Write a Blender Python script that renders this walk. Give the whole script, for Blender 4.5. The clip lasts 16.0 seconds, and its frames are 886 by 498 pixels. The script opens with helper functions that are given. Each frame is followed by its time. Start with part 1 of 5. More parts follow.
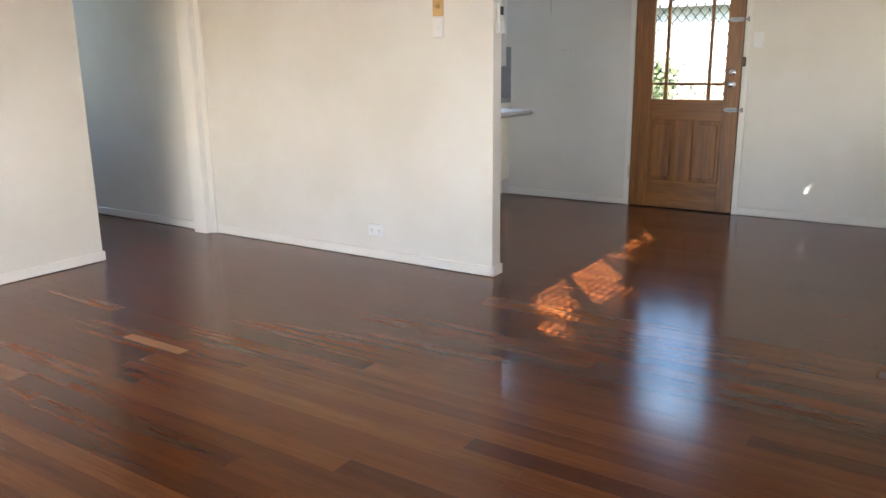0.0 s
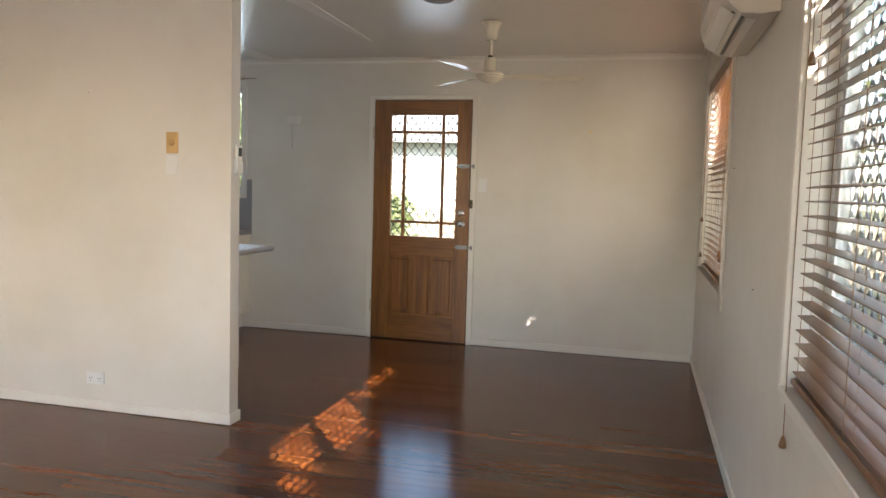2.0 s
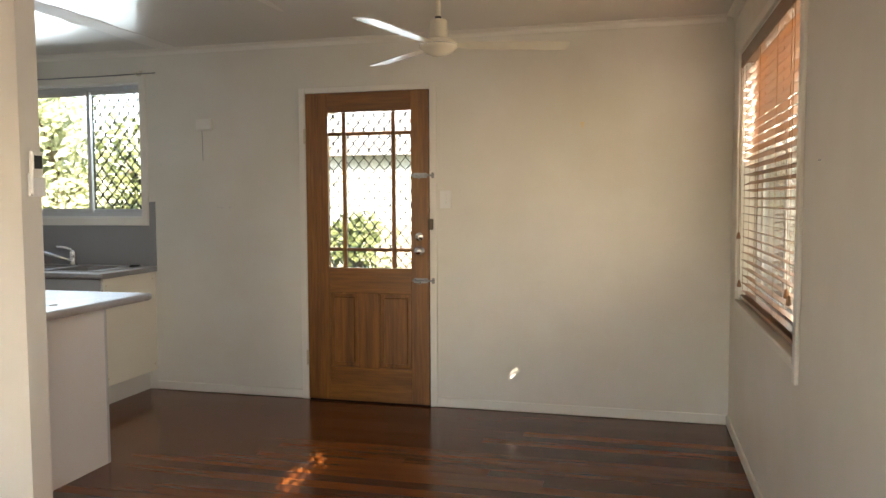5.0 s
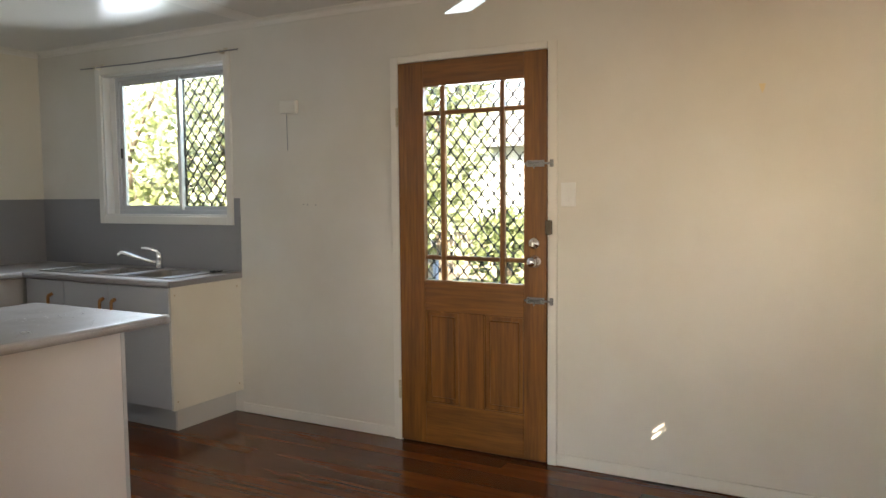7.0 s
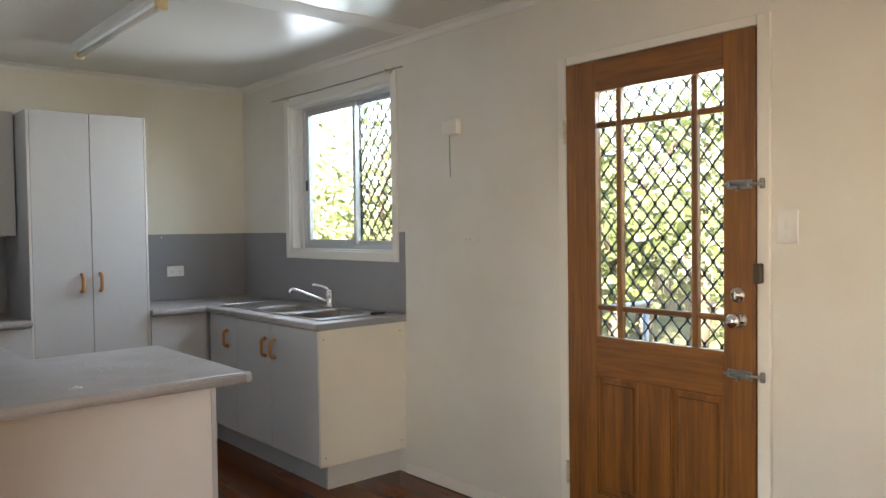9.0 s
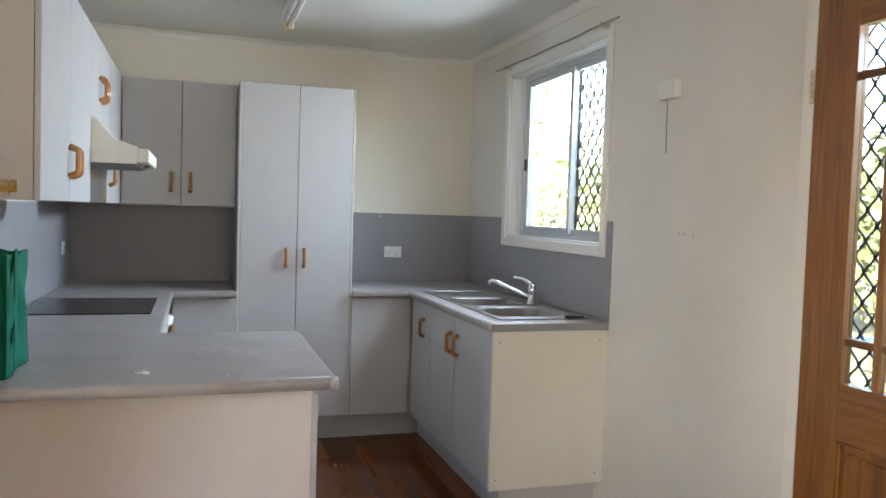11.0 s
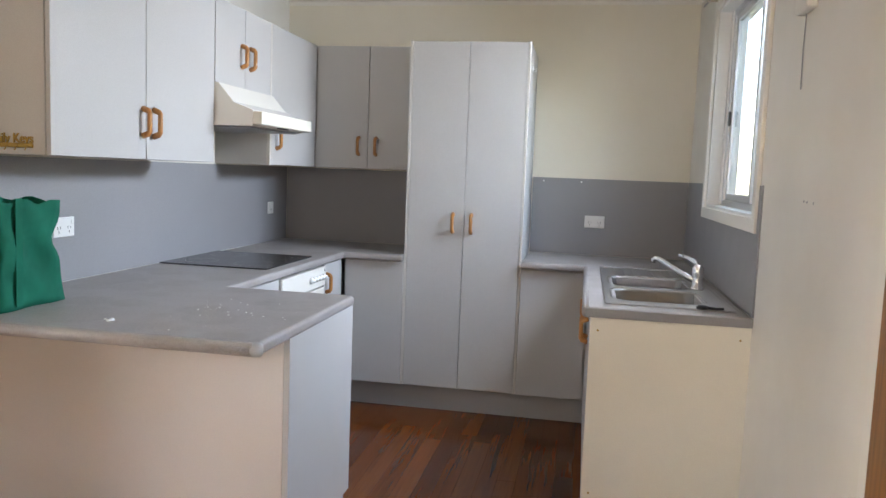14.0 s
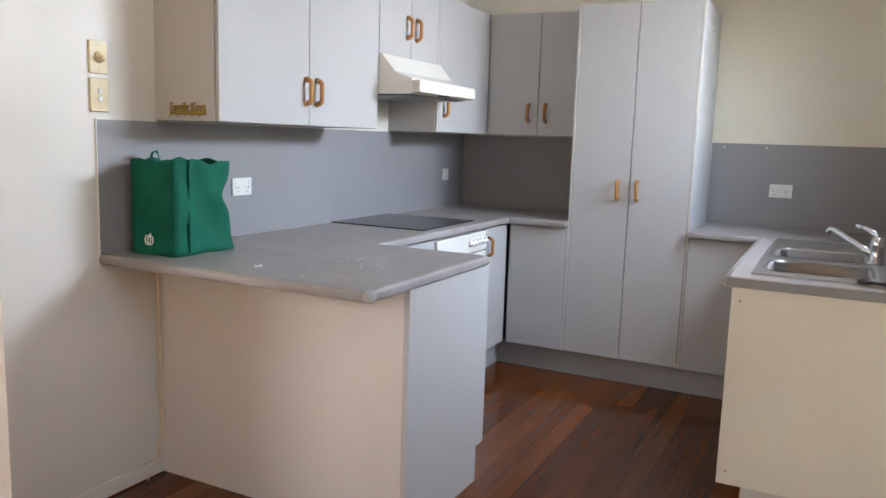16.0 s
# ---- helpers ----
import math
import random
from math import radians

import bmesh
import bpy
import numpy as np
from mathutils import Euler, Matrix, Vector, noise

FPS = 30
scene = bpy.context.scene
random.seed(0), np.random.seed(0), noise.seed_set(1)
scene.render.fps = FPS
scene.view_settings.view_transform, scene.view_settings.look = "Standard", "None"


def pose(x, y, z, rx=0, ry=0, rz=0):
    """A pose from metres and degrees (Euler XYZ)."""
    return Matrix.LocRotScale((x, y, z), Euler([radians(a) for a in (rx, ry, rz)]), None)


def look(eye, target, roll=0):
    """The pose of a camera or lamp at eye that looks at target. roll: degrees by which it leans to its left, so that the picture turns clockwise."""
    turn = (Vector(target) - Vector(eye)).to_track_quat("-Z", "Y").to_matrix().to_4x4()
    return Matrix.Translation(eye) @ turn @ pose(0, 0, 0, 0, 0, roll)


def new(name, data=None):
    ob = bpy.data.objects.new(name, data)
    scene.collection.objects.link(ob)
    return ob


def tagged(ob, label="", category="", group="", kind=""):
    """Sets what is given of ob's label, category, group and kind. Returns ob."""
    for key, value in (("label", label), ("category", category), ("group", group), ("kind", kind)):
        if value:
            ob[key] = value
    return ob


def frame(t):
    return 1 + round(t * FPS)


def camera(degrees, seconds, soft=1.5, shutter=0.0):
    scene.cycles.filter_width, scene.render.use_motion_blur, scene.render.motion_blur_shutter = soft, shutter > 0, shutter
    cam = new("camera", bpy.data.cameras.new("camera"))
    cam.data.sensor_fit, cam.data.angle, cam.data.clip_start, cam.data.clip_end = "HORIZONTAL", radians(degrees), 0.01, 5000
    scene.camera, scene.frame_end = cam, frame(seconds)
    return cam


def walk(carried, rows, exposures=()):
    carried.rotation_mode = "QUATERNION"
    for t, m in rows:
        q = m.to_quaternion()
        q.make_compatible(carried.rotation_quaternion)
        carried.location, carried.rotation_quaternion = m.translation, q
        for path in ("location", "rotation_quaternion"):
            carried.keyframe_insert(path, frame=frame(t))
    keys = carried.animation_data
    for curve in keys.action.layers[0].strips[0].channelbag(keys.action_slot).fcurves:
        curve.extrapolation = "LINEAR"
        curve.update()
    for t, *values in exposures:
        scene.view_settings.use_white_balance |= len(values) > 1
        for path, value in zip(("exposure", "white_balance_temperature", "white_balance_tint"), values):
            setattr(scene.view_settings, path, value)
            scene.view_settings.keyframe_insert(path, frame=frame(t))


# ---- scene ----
cam = camera(60.4, 16.0)
PATH = [
    (0, (0.253, 0.525, 1.208), (-0.822, 2.144, 0.733), -0.7),
    (0.5, (0.262, 0.54, 1.227), (-0.585, 2.309, 0.834), 0.3),
    (1, (0.27, 0.555, 1.275), (-0.409, 2.412, 0.974), 1.1),
    (1.5, (0.261, 0.558, 1.31), (-0.305, 2.464, 1.094), 1.7),
    (2, (0.25, 0.588, 1.322), (-0.249, 2.518, 1.161), 1.7),
    (2.5, (0.223, 0.721, 1.326), (-0.23, 2.665, 1.198), 1.5),
    (3, (0.197, 0.943, 1.336), (-0.222, 2.895, 1.222), 1.1),
    (3.2, (0.175, 1.036, 1.334), (-0.23, 2.991, 1.223), 1.1),
    (5.3, (0.144, 2.241, 1.343), (-0.383, 4.166, 1.207), -0.7),
    (5.5, (0.152, 2.343, 1.348), (-0.41, 4.257, 1.201), -0.9),
    (6, (0.147, 2.64, 1.331), (-0.536, 4.514, 1.175), -1.0),
    (6.5, (0.161, 2.988, 1.382), (-0.644, 4.812, 1.229), -0.8),
    (7, (0.2, 3.284, 1.361), (-0.757, 5.034, 1.215), -0.5),
    (7.5, (0.209, 3.554, 1.369), (-0.878, 5.229, 1.251), -0.4),
    (8, (0.196, 3.777, 1.377), (-1.023, 5.361, 1.313), -0.1),
    (8.5, (0.212, 3.995, 1.382), (-1.155, 5.455, 1.333), -0.4),
    (9, (0.159, 4.227, 1.367), (-1.354, 5.534, 1.309), -0.8),
    (9.5, (0.098, 4.434, 1.363), (-1.58, 5.519, 1.296), -0.3),
    (10, (0.09, 4.619, 1.387), (-1.696, 5.513, 1.29), 0.1),
    (10.2, (0.052, 4.696, 1.35), (-1.762, 5.535, 1.261), 0.7),
    (12.5, (-0.259, 5.695, 1.353), (-2.246, 5.842, 1.176), 1.3),
    (13, (-0.236, 5.91, 1.348), (-2.226, 5.887, 1.155), 1.8),
    (13.5, (-0.272, 6.09, 1.353), (-2.253, 5.901, 1.151), 2.1),
    (14, (-0.402, 6.221, 1.343), (-2.359, 5.86, 1.145), 2.2),
    (14.5, (-0.447, 6.325, 1.354), (-2.36, 5.776, 1.158), 2.5),
    (15, (-0.463, 6.436, 1.332), (-2.304, 5.686, 1.11), 3.0),
    (15.5, (-0.448, 6.503, 1.323), (-2.243, 5.663, 1.059), 2.4),
    (16, (-0.441, 6.534, 1.315), (-2.207, 5.639, 1.029), 1.8),
]
EXPOSURES = [(0.0, 3.85, 6100, 14), (1.5, 3.5, 6600, 15), (3.0, 3.6, 7000, 15), (6.0, 3.65, 7500, 15), (8.0, 3.85, 7200, 15), (9.5, 4.05, 7000, 16), (10.0, 4.15, 6600, 15), (12.5, 4.38, 6850, 17), (16.0, 4.36, 7000, 20)]
walk(cam, [(t, look(eye, target, roll)) for t, eye, target, roll in PATH], EXPOSURES)

# ---- world, sun and exposure ----
TRAVEL = Vector((-0.61 * 0.878, 0.79 * 0.878, -0.479)).normalized()
world = bpy.data.worlds.new("world")
scene.world = world
world.use_nodes = True
wn = world.node_tree.nodes
sky = wn.new("ShaderNodeTexSky")
sky.sky_type = "NISHITA"
sky.sun_disc = False
sky.sun_elevation, sky.sun_rotation = radians(28.6), radians(142)
wn["Background"].inputs["Strength"].default_value = 0.15
world.node_tree.links.new(sky.outputs[0], wn["Background"].inputs["Color"])
sun_data = bpy.data.lights.new("sun", "SUN")
sun_data.energy, sun_data.angle, sun_data.color = 5.0, radians(0.35), (1.0, 0.93, 0.82)
sun = new("sun", sun_data)
sun.matrix_world = look(-20 * TRAVEL, (0, 0, 0))

# Added fill lamp behind the lounge, where no window is known.
day = bpy.data.lights.new("south_fill_light", "AREA")
day.shape, day.size, day.size_y, day.energy, day.color = "RECTANGLE", 2.4, 1.5, 0.8, (0.88, 0.94, 1.0)
south_fill = new("south_fill_light", day)
south_fill.matrix_world = look((-1.8, -2.25, 1.35), (-1.8, 0, 1.35))
north = bpy.data.lights.new("kitchen_window_daylight", "AREA")
north.shape, north.size, north.size_y, north.energy, north.color = "RECTANGLE", 1.04, 0.3, 2.1, (0.68, 0.84, 1.0)
north.spread = radians(125)
kitchen_light = new("kitchen_window_daylight", north)
kitchen_light.matrix_world = look((-3.82, 6.96, 2.0), (-3.3, 5.0, 1.2))
side = bpy.data.lights.new("dining_window_daylight", "AREA")
side.shape, side.size, side.size_y, side.energy, side.color = "RECTANGLE", 1.45, 1.2, 2.3, (1.0, 0.84, 0.62)
dining_light = new("dining_window_daylight", side)
dining_light.matrix_world = look((0.9, 5.69, 1.48), (-2.0, 6.2, 1.85))
front = bpy.data.lights.new("front_door_daylight", "AREA")
front.shape, front.size, front.size_y, front.energy, front.color = "RECTANGLE", 0.56, 0.13, 0.5, (0.6, 0.78, 1.0)
front_light = new("front_door_daylight", front)
front_light.matrix_world = look((-1.55, 6.94, 1.86), (-1.9, 4.5, 0.6))
lounge = bpy.data.lights.new("lounge_window_daylight", "AREA")
lounge.shape, lounge.size, lounge.size_y, lounge.energy, lounge.color = "RECTANGLE", 1.4, 1.2, 3.5, (0.84, 0.92, 1.0)
lounge.spread = radians(140)
lounge_light = new("lounge_window_daylight", lounge)
lounge_light.matrix_world = look((0.9, 1.52, 1.46), (-2.0, 2.9, 0.55))


# ---- materials ----
def mat(name, color=(0.8, 0.8, 0.8), rough=0.5, metal=0.0, spec=0.5):
    m = bpy.data.materials.new(name)
    m.use_nodes = True
    b = m.node_tree.nodes["Principled BSDF"]
    b.inputs["Base Color"].default_value = (*color, 1)
    b.inputs["Roughness"].default_value = rough
    b.inputs["Metallic"].default_value = metal
    b.inputs["Specular IOR Level"].default_value = spec
    return m


def node(m, kind, **inputs):
    n = m.node_tree.nodes.new(kind)
    for key, value in inputs.items():
        n.inputs[key.replace("_", " ")].default_value = value
    return n


def link(m, a, b):
    m.node_tree.links.new(a, b)


def coords(m, scale=(1, 1, 1), shift=False):
    """Object coordinates, scaled; shift moves them by a random amount for each object."""
    tc = m.node_tree.nodes.new("ShaderNodeTexCoord")
    mp = m.node_tree.nodes.new("ShaderNodeMapping")
    mp.inputs["Scale"].default_value = scale
    link(m, tc.outputs["Object"], mp.inputs["Vector"])
    if shift:
        info = m.node_tree.nodes.new("ShaderNodeObjectInfo")
        mul = m.node_tree.nodes.new("ShaderNodeMath")
        mul.operation = "MULTIPLY"
        mul.inputs[1].default_value = 37.0
        link(m, info.outputs["Random"], mul.inputs[0])
        link(m, mul.outputs[0], mp.inputs["Location"])
    return mp.outputs[0]


def ramp(m, fac, stops):
    r = m.node_tree.nodes.new("ShaderNodeValToRGB")
    r.color_ramp.elements[0].position, r.color_ramp.elements[0].color = stops[0][0], (*stops[0][1], 1)
    r.color_ramp.elements[1].position, r.color_ramp.elements[1].color = stops[-1][0], (*stops[-1][1], 1)
    for p, c in stops[1:-1]:
        e = r.color_ramp.elements.new(p)
        e.color = (*c, 1)
    link(m, fac, r.inputs[0])
    return r.outputs[0]


def noise_tex(m, vec, scale, detail=4.0, rough=0.55):
    n = node(m, "ShaderNodeTexNoise", Scale=scale, Detail=detail, Roughness=rough)
    link(m, vec, n.inputs["Vector"])
    return n.outputs["Fac"]


def bump(m, height, strength=0.1, distance=0.01):
    n = node(m, "ShaderNodeBump", Strength=strength, Distance=distance)
    link(m, height, n.inputs["Height"])
    link(m, n.outputs[0], m.node_tree.nodes["Principled BSDF"].inputs["Normal"])


def mix(m, fac, a, b, blend="MIX"):
    n = m.node_tree.nodes.new("ShaderNodeMix")
    n.data_type, n.blend_type = "RGBA", blend
    for s, v in ((n.inputs[0], fac), (n.inputs[6], a), (n.inputs[7], b)):
        if isinstance(v, (int, float)):
            s.default_value = v
        elif isinstance(v, tuple):
            s.default_value = (*v, 1)
        else:
            link(m, v, s)
    return n.outputs[2]


def base(m, color):
    link(m, color, m.node_tree.nodes["Principled BSDF"].inputs["Base Color"])


def rough(m, fac, low, high):
    n = m.node_tree.nodes.new("ShaderNodeMapRange")
    n.inputs["To Min"].default_value, n.inputs["To Max"].default_value = low, high
    link(m, fac, n.inputs["Value"])
    link(m, n.outputs[0], m.node_tree.nodes["Principled BSDF"].inputs["Roughness"])


def painted(name, color, r, dirt=0.08, bumpy=0.12, uneven=0.15):
    """Rolled paint: faint roller texture, slow patches of grime."""
    m = mat(name, color, r)
    big = noise_tex(m, coords(m), 1.1, 5)
    dark = tuple(c * (1 - dirt * k) for c, k in zip(color, (1.0, 1.15, 1.5)))
    base(m, ramp(m, big, [(0.35, color), (0.75, dark)]))
    fine = noise_tex(m, coords(m), 140, 3)
    wave = noise_tex(m, coords(m), 3.0, 2)
    add = m.node_tree.nodes.new("ShaderNodeMath")
    add.operation = "MULTIPLY_ADD"
    add.inputs[1].default_value = 0.1
    link(m, fine, add.inputs[0])
    link(m, wave, add.inputs[2])
    if bumpy:
        bump(m, add.outputs[0], bumpy, 0.012)
    rough(m, noise_tex(m, coords(m), 6, 4), r - uneven / 3, r + uneven * 2 / 3)
    return m


WALL = painted("wall_paint", (0.76, 0.735, 0.68), 0.36, 0.15)
CEIL = painted("ceiling_paint", (0.66, 0.642, 0.6), 0.28, 0.06, 0.0, 0.01)
JOINT = painted("joint_compound", (0.82, 0.8, 0.76), 0.62, 0.04, 0.05)
# Wall paint turned cream: the warm light on the west wall is in its colour.
WARMWALL = painted("warm_lit_wall_paint", (0.8, 0.755, 0.645), 0.38, 0.08)
TRIM = painted("trim_gloss", (0.8, 0.775, 0.72), 0.36, 0.08, 0.05)
REVEAL = painted("reveal_paint", (0.8, 0.79, 0.76), 0.37, 0.08, 0.05)


def wood(name, stops, scale, r, along="x", coat=0.0, fine=0.5, bumpy=0.08):
    s = {"x": (scale * 0.06, scale, scale), "y": (scale, scale * 0.06, scale), "z": (scale, scale, scale * 0.06)}[along]
    m = mat(name, stops[0][1], r)
    vec = coords(m, s, True)
    grain = noise_tex(m, vec, 1.0, 8, 0.62)
    color = ramp(m, grain, stops)
    streak = noise_tex(m, coords(m, tuple(7 * v for v in s), True), 1.0, 3)
    tint = ramp(m, streak, [(0.35, (1, 1, 1)), (0.75, (fine, fine, fine))])
    base(m, mix(m, 1.0, color, tint, "MULTIPLY"))
    bump(m, streak, bumpy, 0.003)
    rough(m, noise_tex(m, coords(m, (3, 3, 3)), 1.0, 4), r - 0.04, r + 0.1)
    m.node_tree.nodes["Principled BSDF"].inputs["Coat Weight"].default_value = coat
    m.node_tree.nodes["Principled BSDF"].inputs["Coat Roughness"].default_value = 0.12
    return m


DOORWOOD = wood("door_timber_upright", [(0.28, (0.085, 0.025, 0.004)), (0.48, (0.235, 0.088, 0.014)), (0.6, (0.275, 0.11, 0.018)), (0.74, (0.43, 0.195, 0.036))], 11, 0.34, "z", 0.25, 0.6)
DOORRAIL = wood("door_timber_cross", [(0.28, (0.085, 0.024, 0.004)), (0.48, (0.21, 0.078, 0.013)), (0.6, (0.255, 0.1, 0.017)), (0.74, (0.39, 0.172, 0.033))], 11, 0.34, "x", 0.25, 0.6)
SLAT = wood("blind_slat_timber", [(0.3, (0.14, 0.056, 0.019)), (0.55, (0.22, 0.096, 0.033)), (0.75, (0.29, 0.132, 0.049))], 18, 0.34, "y", 0.2, 0.75)
PINE = wood("handle_timber", [(0.3, (0.34, 0.13, 0.03)), (0.55, (0.5, 0.22, 0.06)), (0.75, (0.58, 0.29, 0.09))], 45, 0.34, "z", 0.3, 0.7)


def floor_wood():
    m = mat("floor_timber", (0.16, 0.05, 0.02), 0.2)
    info = m.node_tree.nodes.new("ShaderNodeObjectInfo")
    geo = m.node_tree.nodes.new("ShaderNodeNewGeometry")
    sum_ = m.node_tree.nodes.new("ShaderNodeMath")
    sum_.operation = "ADD"
    link(m, info.outputs["Random"], sum_.inputs[0])
    link(m, geo.outputs["Random Per Island"], sum_.inputs[1])
    wrap = m.node_tree.nodes.new("ShaderNodeMath")
    wrap.operation = "FRACT"
    link(m, sum_.outputs[0], wrap.inputs[0])
    tone = ramp(m, wrap.outputs[0], [(0.0, (0.086, 0.0219, 0.0047)), (0.3, (0.113, 0.0300, 0.0066)), (0.6, (0.145, 0.0410, 0.0093)), (0.85, (0.181, 0.0556, 0.0126)), (0.93, (0.101, 0.0264, 0.0060)), (1.0, (0.211, 0.0702, 0.0172))])
    grain = noise_tex(m, coords(m, (1.2, 24, 24), True), 1.0, 8, 0.62)
    tint = ramp(m, grain, [(0.3, (0.76, 0.73, 0.7)), (0.5, (1, 1, 1)), (0.75, (1.2, 1.16, 1.1))])
    fine = noise_tex(m, coords(m, (6, 110, 110), True), 1.0, 3)
    tint2 = ramp(m, fine, [(0.35, (1, 1, 1)), (0.75, (0.8, 0.78, 0.76))])
    base(m, mix(m, 1.0, mix(m, 1.0, tone, tint, "MULTIPLY"), tint2, "MULTIPLY"))
    tc = m.node_tree.nodes.new("ShaderNodeNewGeometry")
    worn = node(m, "ShaderNodeTexNoise", Scale=1.7, Detail=6.0, Roughness=0.6)
    link(m, tc.outputs["Position"], worn.inputs["Vector"])
    rough(m, worn.outputs["Fac"], 0.16, 0.175)
    m.node_tree.nodes["Principled BSDF"].inputs["Specular IOR Level"].default_value = 0.33
    ripple = node(m, "ShaderNodeTexNoise", Scale=9.0, Detail=3.0)
    link(m, tc.outputs["Position"], ripple.inputs["Vector"])
    both = m.node_tree.nodes.new("ShaderNodeMath")
    both.operation = "MULTIPLY_ADD"
    both.inputs[1].default_value = 0.08
    link(m, fine, both.inputs[0])
    link(m, ripple.outputs["Fac"], both.inputs[2])
    bump(m, both.outputs[0], 0.02, 0.006)
    return m


FLOOR = floor_wood()
PATCH = mat("pale_timber_filler", (0.36, 0.17, 0.065), 0.2)
SUBFLOOR = mat("subfloor_dark", (0.02, 0.011, 0.008), 0.8)


def laminate(name, color, r, speck=0.0, size=260):
    m = mat(name, color, r)
    vec = coords(m)
    n = noise_tex(m, vec, size, 2)
    lo, hi = tuple(c * (1 - speck) for c in color), tuple(min(1, c * (1 + speck)) for c in color)
    spots = ramp(m, n, [(0.4, lo), (0.6, hi)])
    big = noise_tex(m, vec, 1.6, 4)
    shade = ramp(m, big, [(0.35, (1, 1, 1)), (0.8, (0.93, 0.925, 0.91))])
    base(m, mix(m, 1.0, spots, shade, "MULTIPLY"))
    rough(m, noise_tex(m, vec, 8, 4), r - 0.06, r + 0.1)
    bump(m, n, 0.05, 0.001)
    return m


CAB = laminate("cabinet_laminate_grey", (0.5, 0.495, 0.49), 0.42, 0.03)
CABSIDE = laminate("cabinet_side_laminate", (0.5, 0.485, 0.465), 0.45, 0.03)
EDGE = laminate("cabinet_edge_strip", (0.6, 0.58, 0.54), 0.4, 0.02)
KICK = laminate("kickboard_laminate", (0.4, 0.4, 0.4), 0.5, 0.03)
CREAM = laminate("cream_melamine", (0.78, 0.74, 0.64), 0.42, 0.015)
PINKISH = laminate("bar_back_melamine", (0.72, 0.67, 0.635), 0.4, 0.015)
SPLASH = laminate("splashback_laminate", (0.285, 0.283, 0.295), 0.4, 0.06, 320)
PLINTH = laminate("plinth_cream", (0.62, 0.6, 0.56), 0.45, 0.02)


def bench_top():
    m = mat("benchtop_laminate", (0.36, 0.335, 0.325), 0.42)
    vec = coords(m)
    speck = noise_tex(m, vec, 420, 2)
    color = ramp(m, speck, [(0.38, (0.3, 0.28, 0.275)), (0.62, (0.42, 0.395, 0.385))])
    cells = node(m, "ShaderNodeTexVoronoi", Scale=5.5)
    link(m, vec, cells.inputs["Vector"])
    ring = ramp(m, cells.outputs["Distance"], [(0.0, (0.9, 0.88, 0.85)), (0.42, (0.86, 0.84, 0.81)), (0.5, (0.97, 0.96, 0.95)), (0.7, (1, 1, 1))])
    dust = ramp(m, noise_tex(m, vec, 4, 6), [(0.45, (1, 1, 1)), (0.7, (0.9, 0.88, 0.85))])
    base(m, mix(m, 1.0, mix(m, 0.7, color, mix(m, 1.0, color, ring, "MULTIPLY")), dust, "MULTIPLY"))
    rough(m, noise_tex(m, vec, 5, 6), 0.3, 0.5)
    bump(m, speck, 0.04, 0.001)
    return m


BENCH = bench_top()
WHITE = mat("white_plastic", (0.78, 0.78, 0.76), 0.32)
IVORY = mat("ivory_plastic", (0.72, 0.6, 0.36), 0.35)
TAN = mat("aged_plastic", (0.62, 0.4, 0.16), 0.38)
CREAMPLASTIC = mat("fan_enamel_cream", (0.76, 0.71, 0.59), 0.25)
BLACK = mat("black_plastic", (0.015, 0.015, 0.016), 0.45)
DARK = mat("dark_gap", (0.02, 0.02, 0.02), 0.7)
ENAMEL = mat("white_enamel", (0.8, 0.78, 0.72), 0.22)
CHROME = mat("chrome", (0.82, 0.82, 0.83), 0.08, 1.0)
GALV = mat("galvanised_steel", (0.3, 0.3, 0.3), 0.38, 1.0)
BRASS = mat("aged_brass", (0.42, 0.27, 0.08), 0.35, 1.0)
HINGE = mat("hinge_steel_painted", (0.62, 0.56, 0.44), 0.4, 0.4)
ALU = mat("aluminium_frame", (0.62, 0.63, 0.64), 0.4, 0.75)
MESHBAR = mat("security_mesh", (0.035, 0.036, 0.035), 0.5, 0.3)
HOBGLASS = mat("ceramic_glass_black", (0.035, 0.035, 0.037), 0.16)
CORD = mat("cord_fibre", (0.27, 0.16, 0.09), 0.8)
CABLE = mat("cable_white", (0.72, 0.58, 0.4), 0.5)
CRUMB = mat("plaster_crumbs", (0.85, 0.85, 0.83), 0.8)
DARKMETAL = mat("dark_metal", (0.09, 0.07, 0.05), 0.4, 0.8)
GREY = mat("bar_grey", (0.3, 0.3, 0.3), 0.6)
SMOKE = mat("grey_glass_dome", (0.3, 0.3, 0.3), 0.08)
LAMPGLASS = mat("opal_glass", (0.75, 0.74, 0.7), 0.12)


def steel():
    m = mat("brushed_stainless", (0.46, 0.45, 0.44), 0.3, 1.0)
    n = noise_tex(m, coords(m, (8, 300, 8)), 1.0, 3)
    rough(m, n, 0.29, 0.42)
    bump(m, n, 0.05, 0.001)
    return m


STEEL = steel()
# Darker copy of the rim steel, with the bowls' inner shade in its colour.
SHADED_STEEL = mat("shaded_bowl_steel", (0.24, 0.222, 0.205), 0.32, 1.0)


def bag_fabric():
    m = mat("green_nonwoven", (0.002, 0.09, 0.05), 0.8, 0.0, 0.2)
    v = coords(m)
    n = noise_tex(m, v, 600, 2)
    base(m, ramp(m, noise_tex(m, v, 9, 5), [(0.3, (0.001, 0.1, 0.06)), (0.7, (0.002, 0.15, 0.092))]))
    bump(m, n, 0.2, 0.002)
    return m


GREEN = bag_fabric()


